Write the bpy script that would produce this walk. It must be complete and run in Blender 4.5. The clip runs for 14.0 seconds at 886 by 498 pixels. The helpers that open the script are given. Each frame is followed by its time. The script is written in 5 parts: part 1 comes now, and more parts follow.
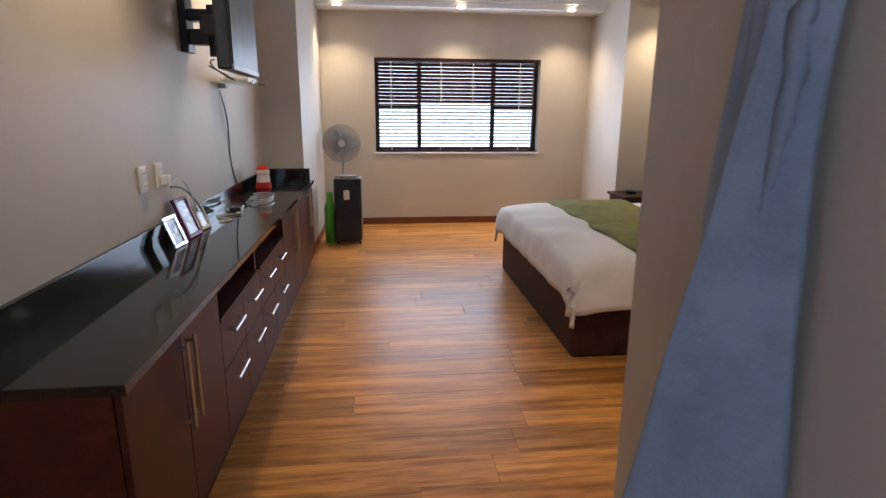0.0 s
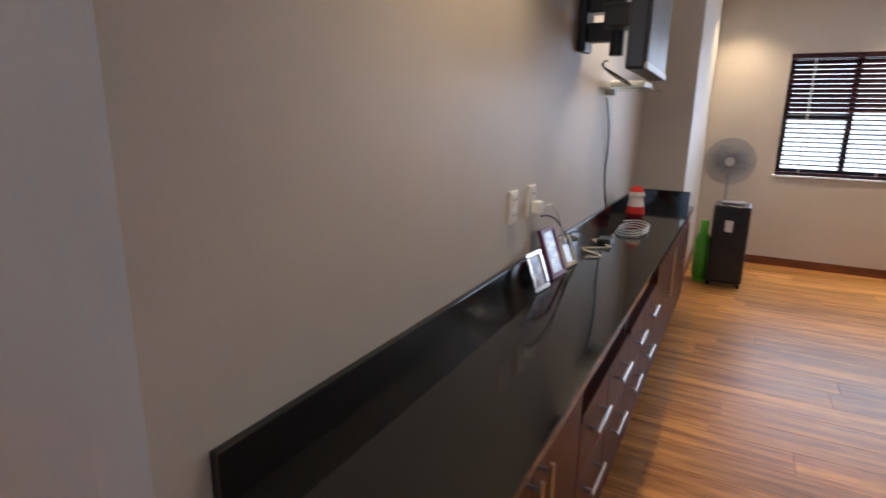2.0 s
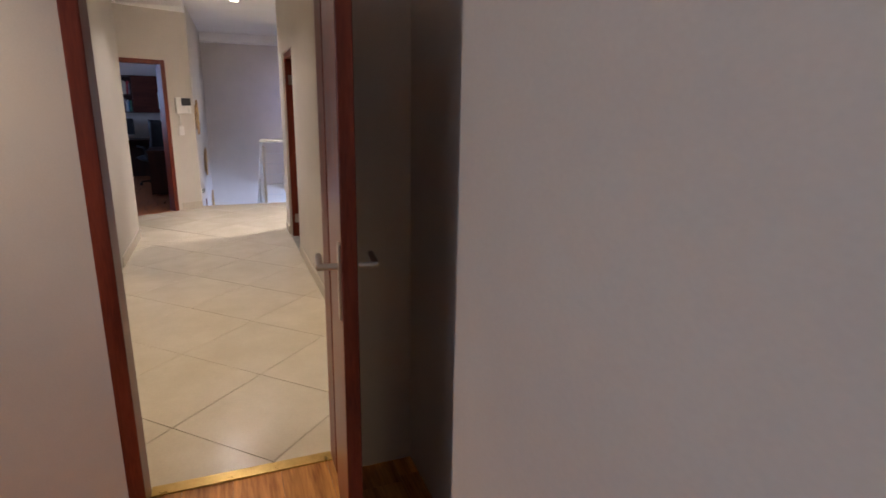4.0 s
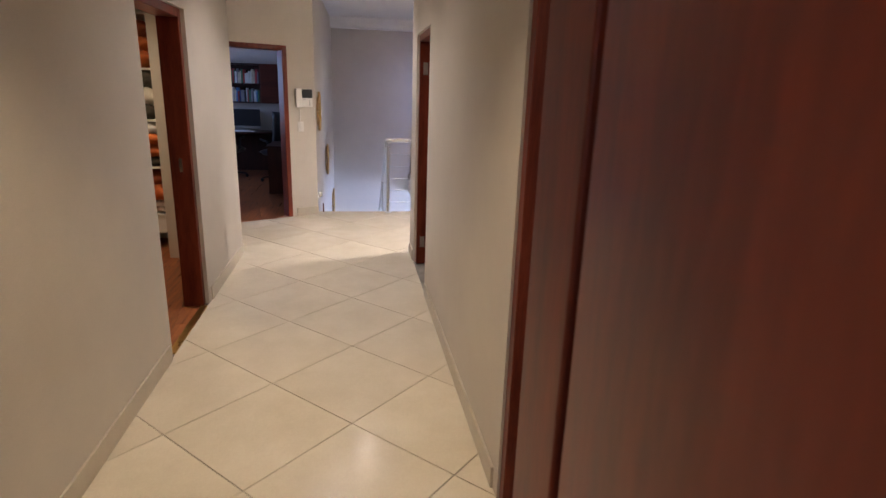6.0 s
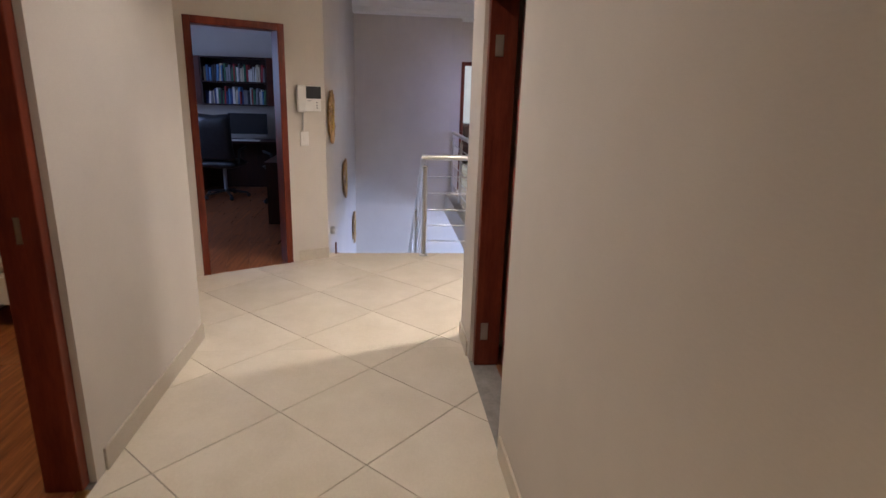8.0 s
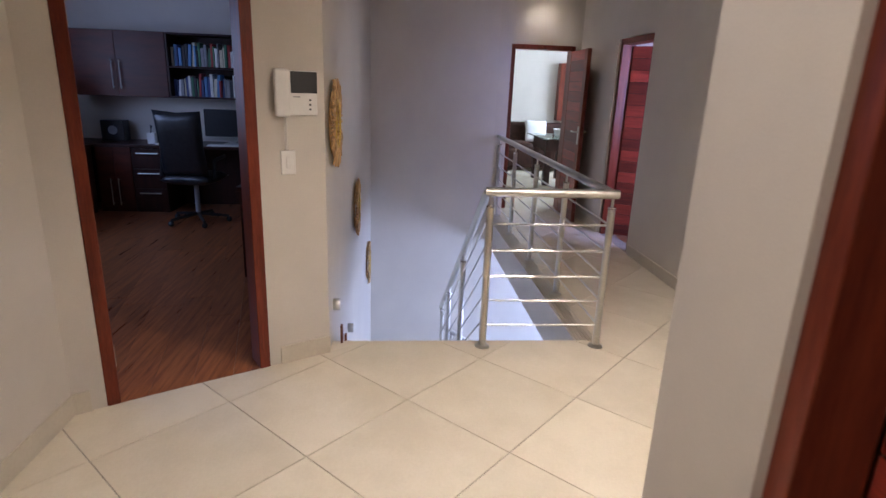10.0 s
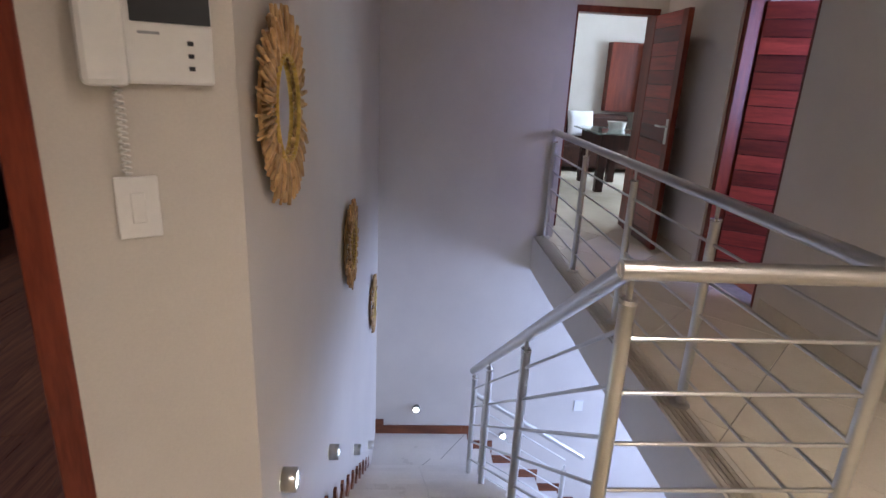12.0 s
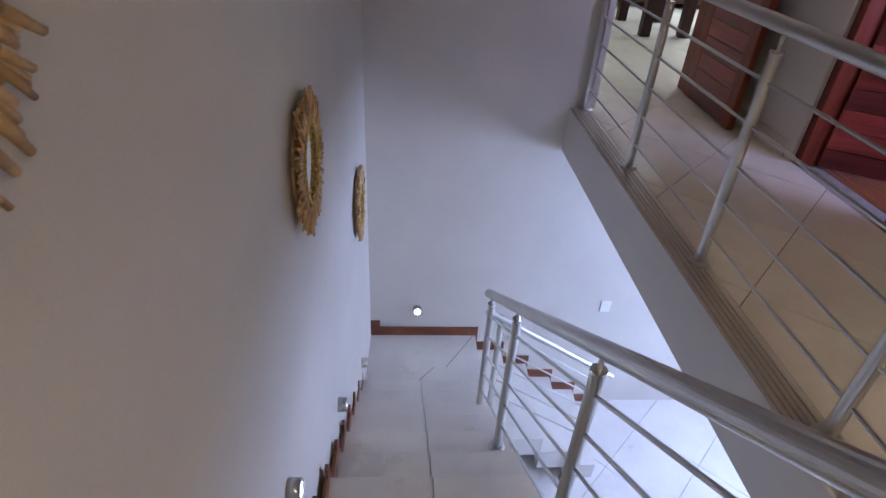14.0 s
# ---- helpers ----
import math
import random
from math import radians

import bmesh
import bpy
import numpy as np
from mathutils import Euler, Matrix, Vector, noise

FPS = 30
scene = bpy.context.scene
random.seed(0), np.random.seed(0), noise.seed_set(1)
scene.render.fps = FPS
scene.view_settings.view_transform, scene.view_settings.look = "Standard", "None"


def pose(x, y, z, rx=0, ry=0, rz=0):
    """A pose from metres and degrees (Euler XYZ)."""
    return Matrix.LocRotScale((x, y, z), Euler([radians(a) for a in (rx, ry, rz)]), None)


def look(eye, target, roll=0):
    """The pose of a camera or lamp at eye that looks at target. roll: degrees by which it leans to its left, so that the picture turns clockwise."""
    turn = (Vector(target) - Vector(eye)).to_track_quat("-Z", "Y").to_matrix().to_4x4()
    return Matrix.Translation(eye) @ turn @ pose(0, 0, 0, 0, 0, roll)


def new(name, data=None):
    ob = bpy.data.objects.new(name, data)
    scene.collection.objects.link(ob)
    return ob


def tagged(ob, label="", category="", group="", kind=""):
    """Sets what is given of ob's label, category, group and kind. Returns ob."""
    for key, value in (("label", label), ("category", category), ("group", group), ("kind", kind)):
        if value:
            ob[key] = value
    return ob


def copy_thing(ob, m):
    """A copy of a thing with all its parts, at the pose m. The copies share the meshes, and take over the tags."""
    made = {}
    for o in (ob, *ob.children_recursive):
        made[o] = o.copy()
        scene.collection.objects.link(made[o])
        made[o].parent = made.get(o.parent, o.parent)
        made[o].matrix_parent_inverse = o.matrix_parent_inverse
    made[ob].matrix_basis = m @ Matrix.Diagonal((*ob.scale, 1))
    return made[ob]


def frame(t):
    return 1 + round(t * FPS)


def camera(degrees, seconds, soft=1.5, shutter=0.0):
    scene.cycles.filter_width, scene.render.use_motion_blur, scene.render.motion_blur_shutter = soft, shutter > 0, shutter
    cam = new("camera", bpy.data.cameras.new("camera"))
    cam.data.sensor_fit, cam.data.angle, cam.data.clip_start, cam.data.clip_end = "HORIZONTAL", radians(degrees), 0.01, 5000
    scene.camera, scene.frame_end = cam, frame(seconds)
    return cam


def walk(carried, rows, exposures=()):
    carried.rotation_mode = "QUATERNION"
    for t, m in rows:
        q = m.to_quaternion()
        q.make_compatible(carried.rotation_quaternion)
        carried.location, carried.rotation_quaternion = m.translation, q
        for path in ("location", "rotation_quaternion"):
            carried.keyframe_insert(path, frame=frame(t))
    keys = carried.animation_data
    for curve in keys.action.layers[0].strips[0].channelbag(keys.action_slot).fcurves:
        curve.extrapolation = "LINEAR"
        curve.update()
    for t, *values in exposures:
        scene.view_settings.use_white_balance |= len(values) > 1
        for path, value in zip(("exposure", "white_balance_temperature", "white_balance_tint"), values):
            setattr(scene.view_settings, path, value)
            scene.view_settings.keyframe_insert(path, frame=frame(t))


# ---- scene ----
cam = camera(77.0, 14.0, soft=1.5, shutter=0.25)
PATH = [
    (0, (-0.153, 0.785, 1.45), (0.065, 2.713, 0.964), 0.4),
    (0.5, (-0.169, 1.058, 1.445), (-0.096, 2.997, 0.961), 0.7),
    (1, (-0.207, 1.264, 1.43), (-0.395, 3.196, 0.951), 0.8),
    (1.5, (-0.286, 1.372, 1.416), (-0.833, 3.24, 0.954), 0.9),
    (2, (-0.48, 1.491, 1.471), (-1.391, 3.206, 0.992), 1.0),
    (2.5, (-0.596, 1.536, 1.379), (-1.883, 3.013, 0.975), 0.5),
    (3, (-0.740, 1.558, 1.522), (-2.275, 2.705, 0.950), -1.3),
    (3.5, (-0.984, 1.533, 1.526), (-2.686, 2.458, 1.029), 1.1),
    (4, (-1.297, 1.533, 1.504), (-3.097, 2.243, 1.001), 1.0),
    (6.3, (-3.119, 1.684, 1.543), (-5.022, 1.984, 1.006), 1.9),
    (6.5, (-3.325, 1.698, 1.521), (-5.229, 1.992, 0.987), 1.8),
    (7, (-3.818, 1.72, 1.506), (-5.728, 1.982, 0.973), 1.7),
    (7.5, (-4.346, 1.73, 1.486), (-6.26, 1.972, 0.957), 1.6),
    (8, (-4.893, 1.699, 1.487), (-6.808, 1.915, 0.955), 1.8),
    (8.2, (-5.121, 1.69, 1.48), (-7.035, 1.904, 0.942), 1.3),
    (10.3, (-7.296, 1.541, 1.483), (-9.21, 1.712, 0.926), 2.4),
    (10.5, (-7.471, 1.534, 1.43), (-9.395, 1.697, 0.91), 2.2),
    (11, (-7.945, 1.524, 1.423), (-9.87, 1.663, 0.899), 2.2),
    (11.5, (-8.385, 1.538, 1.392), (-10.307, 1.676, 0.855), 2.4),
    (12, (-8.787, 1.549, 1.361), (-10.691, 1.676, 0.764), 2.8),
    (12.5, (-9.129, 1.547, 1.341), (-10.992, 1.676, 0.627), 3.3),
    (13, (-9.45, 1.552, 1.315), (-11.253, 1.684, 0.46), 3.4),
    (13.5, (-9.719, 1.573, 1.263), (-11.461, 1.695, 0.287), 3.1),
    (14, (-9.929, 1.572, 1.285), (-11.584, 1.706, 0.17), 3.4),
]
walk(cam, [(t, look(eye, target, roll)) for t, eye, target, roll in PATH],
     [(0, 0.6), (1.5, 0.55), (3.0, 0.85), (4.0, 1.0), (6.5, 1.08), (8.0, 0.82), (10.5, 0.88), (12.0, 0.62), (14, 0.5)])
# ---- world, lights, exposure ----
world = bpy.data.worlds.new("sky"); scene.world = world; world.use_nodes = True
_n = world.node_tree.nodes
_s = _n.new("ShaderNodeTexSky"); _s.sky_type = 'NISHITA'; _s.sun_disc = False
_s.sun_elevation, _s.sun_rotation = radians(48), radians(280)
world.node_tree.links.new(_s.outputs[0], _n["Background"].inputs[0]); _n["Background"].inputs[1].default_value = 0.12


def lamp(name, kind, m, power, colour, size=0.1, size_y=None, spot=None, blend=0.6):
    d = bpy.data.lights.new(name, kind); d.energy = power; d.color = colour
    if kind == 'AREA':
        d.shape, d.size, d.size_y = 'RECTANGLE', size, size_y or size
    elif kind == 'SUN':
        d.angle = radians(0.5)
    else:
        d.shadow_soft_size = size
    if kind == 'SPOT':
        d.spot_size, d.spot_blend = radians(spot), blend
    ob = new(name, d); ob.matrix_world = m
    return ob


WARM, COOL, WHITE = (1.0, 0.78, 0.54), (0.62, 0.76, 1.0), (1.0, 0.90, 0.88)
lamp("sun", 'SUN', look((0, 0, 20), (12, 2, 6)), 3.0, (1.0, 0.95, 0.88))
# daylight in the bedroom window, then area lamps at unseen, assumed openings
lamp("bedroom_window_daylight", 'AREA', look((0.84, 7.9, 1.5), (0.84, 0, 0.9)), 34, COOL, 2.2, 1.2)
lamp("study_window_daylight", 'AREA', look((-11.6, -2.27, 1.6), (-12.2, 0, 0.8)), 17, (0.36, 0.50, 1.0), 1.4, 1.1)
# lower-storey opening is made up so bluish light reaches the stairs
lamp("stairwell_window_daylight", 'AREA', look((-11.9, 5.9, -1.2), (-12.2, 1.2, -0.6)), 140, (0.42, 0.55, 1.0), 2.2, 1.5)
lamp("far_room_window_daylight", 'AREA', look((-17.0, 6.15, 1.5), (-16.2, 2, 1.0)), 110, (0.62, 0.76, 1.0), 2.4, 1.4)
# added lamp at an unseen opening, brightens the passage wall with bluish light
lamp("passage_window_daylight", 'AREA', look((-0.7, -0.97, 1.65), (-0.8, 1.9, 2.6)), 9, (0.50, 0.66, 1.0), 1.5, 1.05)


# added lamp, unseen, placed so bluish light strikes the ajar door leaf
lamp("corner_room_window_daylight", 'AREA', look((-11.15, 5.0, 1.6), (-13.2, 4.3, 0.9)), 42, (0.44, 0.47, 1.0), 1.0, 1.2)


# ---- materials ----
def shader(name, rough=0.5, metal=0.0):
    m = bpy.data.materials.new(name); m.use_nodes = True
    nt = m.node_tree; b = nt.nodes["Principled BSDF"]
    b.inputs["Roughness"].default_value, b.inputs["Metallic"].default_value = rough, metal
    return m, nt, b


def nd(nt, kind, **kw):
    n = nt.nodes.new(kind)
    for k, v in kw.items():
        n.inputs[k].default_value = v
    return n


def surface(name, c1, c2, scale=6.0, stretch=(1, 1, 1), rough=0.5, metal=0.0, bump=0.1, fine=60.0, vary=0.0, rot=0.0, spread=0.08, coat=0.0):
    """Two colours mixed by noise at two scales, with a fine relief."""
    m, nt, b = shader(name, rough, metal)
    L = nt.links.new
    tc = nt.nodes.new("ShaderNodeTexCoord"); mp = nt.nodes.new("ShaderNodeMapping")
    mp.inputs["Scale"].default_value = stretch; mp.inputs["Rotation"].default_value = (0, 0, radians(rot))
    oi = nt.nodes.new("ShaderNodeObjectInfo")
    L(tc.outputs["Object"], mp.inputs["Vector"])
    add = nt.nodes.new("ShaderNodeVectorMath"); add.operation = 'MULTIPLY_ADD'
    cmb = nt.nodes.new("ShaderNodeCombineXYZ")
    for i in range(3):
        L(oi.outputs["Random"], cmb.inputs[i])
    L(cmb.outputs[0], add.inputs[0]); add.inputs[1].default_value = (37.0, 53.0, 11.0); L(mp.outputs[0], add.inputs[2])
    n1 = nd(nt, "ShaderNodeTexNoise", Scale=scale, Detail=5.0, Roughness=0.6)
    n2 = nd(nt, "ShaderNodeTexNoise", Scale=fine, Detail=3.0)
    L(add.outputs[0], n1.inputs["Vector"]); L(add.outputs[0], n2.inputs["Vector"])
    mx = nt.nodes.new("ShaderNodeMath"); mx.operation = 'MULTIPLY_ADD'
    L(n2.outputs[0], mx.inputs[0]); mx.inputs[1].default_value = 0.35; L(n1.outputs[0], mx.inputs[2])
    rp = nt.nodes.new("ShaderNodeValToRGB")
    rp.color_ramp.elements[0].position, rp.color_ramp.elements[1].position = 0.5, 0.85
    rp.color_ramp.elements[0].color, rp.color_ramp.elements[1].color = (*c1, 1), (*c2, 1)
    L(mx.outputs[0], rp.inputs[0])
    out = rp.outputs[0]
    if vary:
        hs = nt.nodes.new("ShaderNodeHueSaturation")
        mr = nd(nt, "ShaderNodeMapRange"); mr.inputs["To Min"].default_value, mr.inputs["To Max"].default_value = 1 - vary, 1 + vary
        L(oi.outputs["Random"], mr.inputs[0]); L(mr.outputs[0], hs.inputs["Value"]); L(out, hs.inputs["Color"]); out = hs.outputs[0]
    L(out, b.inputs["Base Color"])
    rr = nd(nt, "ShaderNodeMapRange"); rr.inputs["To Min"].default_value, rr.inputs["To Max"].default_value = max(rough - spread, 0.02), rough + spread
    L(n1.outputs[0], rr.inputs[0]); L(rr.outputs[0], b.inputs["Roughness"])
    bp = nd(nt, "ShaderNodeBump", Strength=bump, Distance=0.004); L(mx.outputs[0], bp.inputs["Height"]); L(bp.outputs[0], b.inputs["Normal"])
    b.inputs["Coat Weight"].default_value = coat
    return m


def glow(name, colour, strength):
    m, nt, b = shader(name)
    b.inputs["Base Color"].default_value = (*colour, 1); b.inputs["Emission Color"].default_value = (*colour, 1); b.inputs["Emission Strength"].default_value = strength
    return m


WALL = surface("beige_paint", (0.55, 0.50, 0.44), (0.62, 0.57, 0.50), 1.2, rough=0.55, bump=0.06, fine=180)
WHITEP = surface("white_ceiling_paint", (0.80, 0.79, 0.77), (0.85, 0.84, 0.82), 1.0, rough=0.6, bump=0.04, fine=150)
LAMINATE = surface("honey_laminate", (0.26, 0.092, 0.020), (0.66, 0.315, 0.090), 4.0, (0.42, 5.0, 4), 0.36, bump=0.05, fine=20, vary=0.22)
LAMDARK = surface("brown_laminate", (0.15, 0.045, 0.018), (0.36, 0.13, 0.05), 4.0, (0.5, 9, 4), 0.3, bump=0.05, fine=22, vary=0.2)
TILE = surface("cream_porcelain", (0.66, 0.58, 0.44), (0.74, 0.66, 0.52), 3.0, rough=0.22, bump=0.02, fine=90, vary=0.03)
GROUT = surface("grey_grout", (0.22, 0.2, 0.17), (0.3, 0.27, 0.23), 20, rough=0.9)
SKIRT = surface("beige_tile_skirting", (0.50, 0.44, 0.35), (0.58, 0.52, 0.42), 4, rough=0.35, bump=0.03)
MAHOG = surface("mahogany", (0.10, 0.018, 0.010), (0.20, 0.040, 0.020), 3.0, (6, 6, 0.7), 0.33, bump=0.05, fine=30, vary=0.1)
MAHOGH = surface("mahogany_boards", (0.15, 0.021, 0.015), (0.31, 0.046, 0.030), 3.0, (0.8, 0.8, 9), 0.4, bump=0.05, fine=30, vary=0.6)
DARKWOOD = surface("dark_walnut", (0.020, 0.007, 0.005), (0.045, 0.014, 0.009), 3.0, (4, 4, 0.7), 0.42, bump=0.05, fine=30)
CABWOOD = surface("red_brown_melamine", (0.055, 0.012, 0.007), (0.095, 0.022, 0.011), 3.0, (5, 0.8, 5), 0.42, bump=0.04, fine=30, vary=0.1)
SKIRTW = surface("wood_skirting", (0.12, 0.035, 0.014), (0.22, 0.07, 0.028), 3.0, (1, 1, 6), 0.35, bump=0.04)
GRANITE = surface("black_granite", (0.006, 0.006, 0.006), (0.020, 0.019, 0.018), 60, rough=0.07, bump=0.0, fine=300, spread=0.02)
STEEL = surface("brushed_steel", (0.54, 0.52, 0.48), (0.60, 0.58, 0.54), 3, (1, 1, 1), 0.3, 1.0, 0.0, spread=0.03)
CHROME = surface("chrome", (0.65, 0.65, 0.65), (0.75, 0.75, 0.75), 20, rough=0.15, metal=1.0, bump=0.0)
BRASS = surface("brass_strip", (0.5, 0.33, 0.1), (0.62, 0.42, 0.15), 20, rough=0.3, metal=1.0)
LINEN = surface("white_cotton", (0.72, 0.71, 0.72), (0.82, 0.81, 0.81), 5, rough=0.9, bump=0.25, fine=120)
OLIVE = surface("olive_fabric", (0.135, 0.128, 0.018), (0.22, 0.205, 0.04), 12, rough=0.85, bump=0.4, fine=160)
STRIPE = surface("dark_stripe_fabric", (0.035, 0.03, 0.012), (0.06, 0.05, 0.02), 12, rough=0.85, bump=0.3, fine=160)
LEATHER = surface("dark_brown_leather", (0.030, 0.011, 0.007), (0.060, 0.024, 0.015), 14, rough=0.66, bump=0.2, fine=90)
TOWEL = surface("blue_towelling", (0.22, 0.28, 0.37), (0.32, 0.39, 0.49), 9, rough=0.95, bump=0.8, fine=260)
BLACK = surface("black_plastic", (0.008, 0.008, 0.009), (0.018, 0.018, 0.02), 20, rough=0.35, bump=0.05)
SCREEN = surface("black_screen", (0.006, 0.006, 0.007), (0.010, 0.010, 0.012), 5, rough=0.4, bump=0.0)
GREY = surface("grey_plastic", (0.25, 0.25, 0.26), (0.33, 0.33, 0.34), 10, rough=0.4)
WPLAST = surface("white_plastic", (0.72, 0.70, 0.66), (0.78, 0.76, 0.72), 8, rough=0.35, bump=0.02)
GREEN = surface("green_enamel", (0.07, 0.36, 0.03), (0.11, 0.46, 0.05), 6, rough=0.35, bump=0.05)
RED = surface("red_cloth", (0.42, 0.02, 0.02), (0.55, 0.04, 0.03), 20, rough=0.8, bump=0.2)
ORANGE = surface("orange_cushion_cloth", (0.42, 0.09, 0.018), (0.58, 0.15, 0.035), 8, rough=0.85, bump=0.3, fine=150)
RUST = surface("rust_cushion_cloth", (0.22, 0.045, 0.014), (0.33, 0.08, 0.025), 8, rough=0.85, bump=0.3, fine=150)
CREAMF = surface("cream_bedding", (0.50, 0.47, 0.40), (0.62, 0.58, 0.5), 8, rough=0.9, bump=0.3, fine=120)
PATT = surface("patterned_bedding", (0.16, 0.12, 0.09), (0.72, 0.68, 0.6), 26, rough=0.9, bump=0.2, fine=40)
DARKF = surface("dark_bedding", (0.03, 0.025, 0.02), (0.09, 0.08, 0.06), 9, rough=0.9, bump=0.3)
TWIG = surface("driftwood_twigs", (0.36, 0.19, 0.07), (0.66, 0.43, 0.19), 14, (1, 1, 1), 0.6, bump=0.3, fine=60, vary=0.3)
ROPE = surface("golden_rope", (0.48, 0.30, 0.05), (0.66, 0.45, 0.10), 40, rough=0.5, bump=0.3, fine=200)
MIRROR, _, _mb = shader("mirror_glass", 0.02, 1.0); _mb.inputs["Base Color"].default_value = (0.86, 0.88, 0.88, 1)
LED = glow("white_led", (0.85, 1.0, 1.0), 14.0)
DOWN = glow("warm_downlight", (1.0, 0.86, 0.62), 9.0)
BLUEG = glow("tablet_light", (0.6, 0.7, 1.0), 1.0)
PINK = surface("pink_board", (0.42, 0.05, 0.20), (0.52, 0.08, 0.27), 12, rough=0.5, bump=0.1)
ROSE = surface("coral_flower", (0.75, 0.06, 0.10), (0.85, 0.12, 0.16), 20, rough=0.8, bump=0.3)
LETTER = surface("pale_pink_lettering", (0.75, 0.55, 0.66), (0.82, 0.64, 0.74), 20, rough=0.6)
FOLIAGE = glow("bright_garden_backdrop", (0.74, 0.85, 1.0), 1.25)
BLIND = surface("dark_wood_blind", (0.035, 0.010, 0.014), (0.075, 0.024, 0.028), 6, (1, 8, 8), 0.35, bump=0.05)
ALU = surface("dark_window_frame", (0.02, 0.012, 0.012), (0.035, 0.02, 0.02), 10, rough=0.4)
STEP = surface("white_porcelain_step", (0.62, 0.58, 0.53), (0.70, 0.66, 0.61), 3, rough=0.3, bump=0.02)
PAPER = [surface("book_" + n, c, tuple(min(1, q * 1.4) for q in c), 9, rough=0.6) for n, c in
         (("white", (0.6, 0.6, 0.58)), ("navy", (0.03, 0.05, 0.16)), ("red", (0.3, 0.03, 0.03)), ("black", (0.02, 0.02, 0.025)),
          ("cream", (0.5, 0.45, 0.33)), ("blue", (0.08, 0.2, 0.4)), ("grey", (0.2, 0.2, 0.22)), ("green", (0.04, 0.14, 0.08)))]
GLASS, _, _gb = shader("green_glass", 0.03); _gb.inputs["Base Color"].default_value = (0.75, 0.9, 0.84, 1); _gb.inputs["Transmission Weight"].default_value = 0.9


for _m in (CABWOOD, LEATHER, DARKWOOD, MAHOG, LAMINATE, LAMDARK, BLIND):
    _m.node_tree.nodes["Principled BSDF"].inputs["Specular IOR Level"].default_value = 0.25


# ---- mesh helpers ----
def box(bm, x0, x1, y0, y1, z0, z1, bev=0.0, m=None):
    mt = Matrix.Translation(((x0 + x1) / 2, (y0 + y1) / 2, (z0 + z1) / 2)) @ Matrix.Diagonal((abs(x1 - x0), abs(y1 - y0), abs(z1 - z0), 1))
    r = bmesh.ops.create_cube(bm, size=1, matrix=(m @ mt) if m else mt)
    if bev:
        es = list({e for v in r["verts"] for e in v.link_edges})
        bmesh.ops.bevel(bm, geom=es, offset=bev, segments=2, affect='EDGES', profile=0.5)
    return bm


def B(*a, **k):
    return box(bmesh.new(), *a, **k)


def rod(bm, a, b, r, r2=None, seg=12):
    a, b = Vector(a), Vector(b); d = b - a
    m = Matrix.Translation((a + b) / 2) @ d.to_track_quat('Z', 'Y').to_matrix().to_4x4()
    bmesh.ops.create_cone(bm, cap_ends=True, segments=seg, radius1=r, radius2=r if r2 is None else r2, depth=d.length, matrix=m)
    return bm


def R(*a, **k):
    return rod(bmesh.new(), *a, **k)


def ball(bm, c, s, seg=16, m=None):
    mt = Matrix.Translation(c) @ Matrix.Diagonal((*s, 1))
    bmesh.ops.create_uvsphere(bm, u_segments=seg, v_segments=seg // 2 + 2, radius=1, matrix=(m @ mt) if m else mt)
    return bm


def lathe(bm, profile, seg=24, m=None):
    rings = []
    for r, z in profile:
        rings.append([bm.verts.new(((m or Matrix()) @ Vector((r * math.cos(2 * math.pi * i / seg), r * math.sin(2 * math.pi * i / seg), z)))) for i in range(seg)])
    for p, q in zip(rings, rings[1:]):
        for i in range(seg):
            bm.faces.new((p[i], p[(i + 1) % seg], q[(i + 1) % seg], q[i]))
    return bm


def tube(bm, pts, r, seg=6):
    for a, b in zip(pts, pts[1:]):
        if (Vector(a) - Vector(b)).length > 1e-5:
            rod(bm, a, b, r, seg=seg)
    return bm


def cushion(bm, c, s, m=None, seg=14, p=2.6, rough=0.0):
    """A plump cushion: a box with pinched corners."""
    mt = (m or Matrix()) @ Matrix.Translation(c)
    grid = {}
    for side in (1, -1):
        for i in range(seg + 1):
            for j in range(seg + 1):
                u, v = 2 * i / seg - 1, 2 * j / seg - 1
                h = (max(0, 1 - abs(u) ** p) * max(0, 1 - abs(v) ** p)) ** 0.45
                k = 1 - 0.07 * (1 - abs(u * v)) * (abs(u) ** 6 + abs(v) ** 6)
                w = rough * noise.noise((u * 3 + c[0] * 5, v * 3 + c[1] * 7, c[2] * 9 + side))
                key = (i, j, side if 0 < i < seg and 0 < j < seg else 0)
                if key not in grid:
                    grid[key] = bm.verts.new(mt @ Vector((u * s[0] * k, v * s[1] * k, side * h * s[2] * (1 + w))))
        for i in range(seg):
            for j in range(seg):
                f = [grid[(a, b, side if 0 < a < seg and 0 < b < seg else 0)] for a, b in ((i, j), (i + 1, j), (i + 1, j + 1), (i, j + 1))]
                bm.faces.new(f if side > 0 else f[::-1])
    return bm


def part(name, bm, material, parent=None, label="", smooth=False):
    me = bpy.data.meshes.new(name)
    bmesh.ops.recalc_face_normals(bm, faces=bm.faces[:])
    bm.to_mesh(me); bm.free(); me.materials.append(material)
    if smooth:
        for p in me.polygons:
            p.use_smooth = True
    ob = new(name, me); ob.parent = parent
    if label:
        tagged(ob, label)
    return ob


def thing(name, label, category, at=(0, 0, 0), rz=0, group=""):
    e = new(name); e.matrix_basis = pose(*at, 0, 0, rz); e.empty_display_size = 0.1
    return tagged(e, label, category, group)


def struct(name, bm, material, label, category):
    return tagged(part(name, bm, material), label, category, kind="structure")


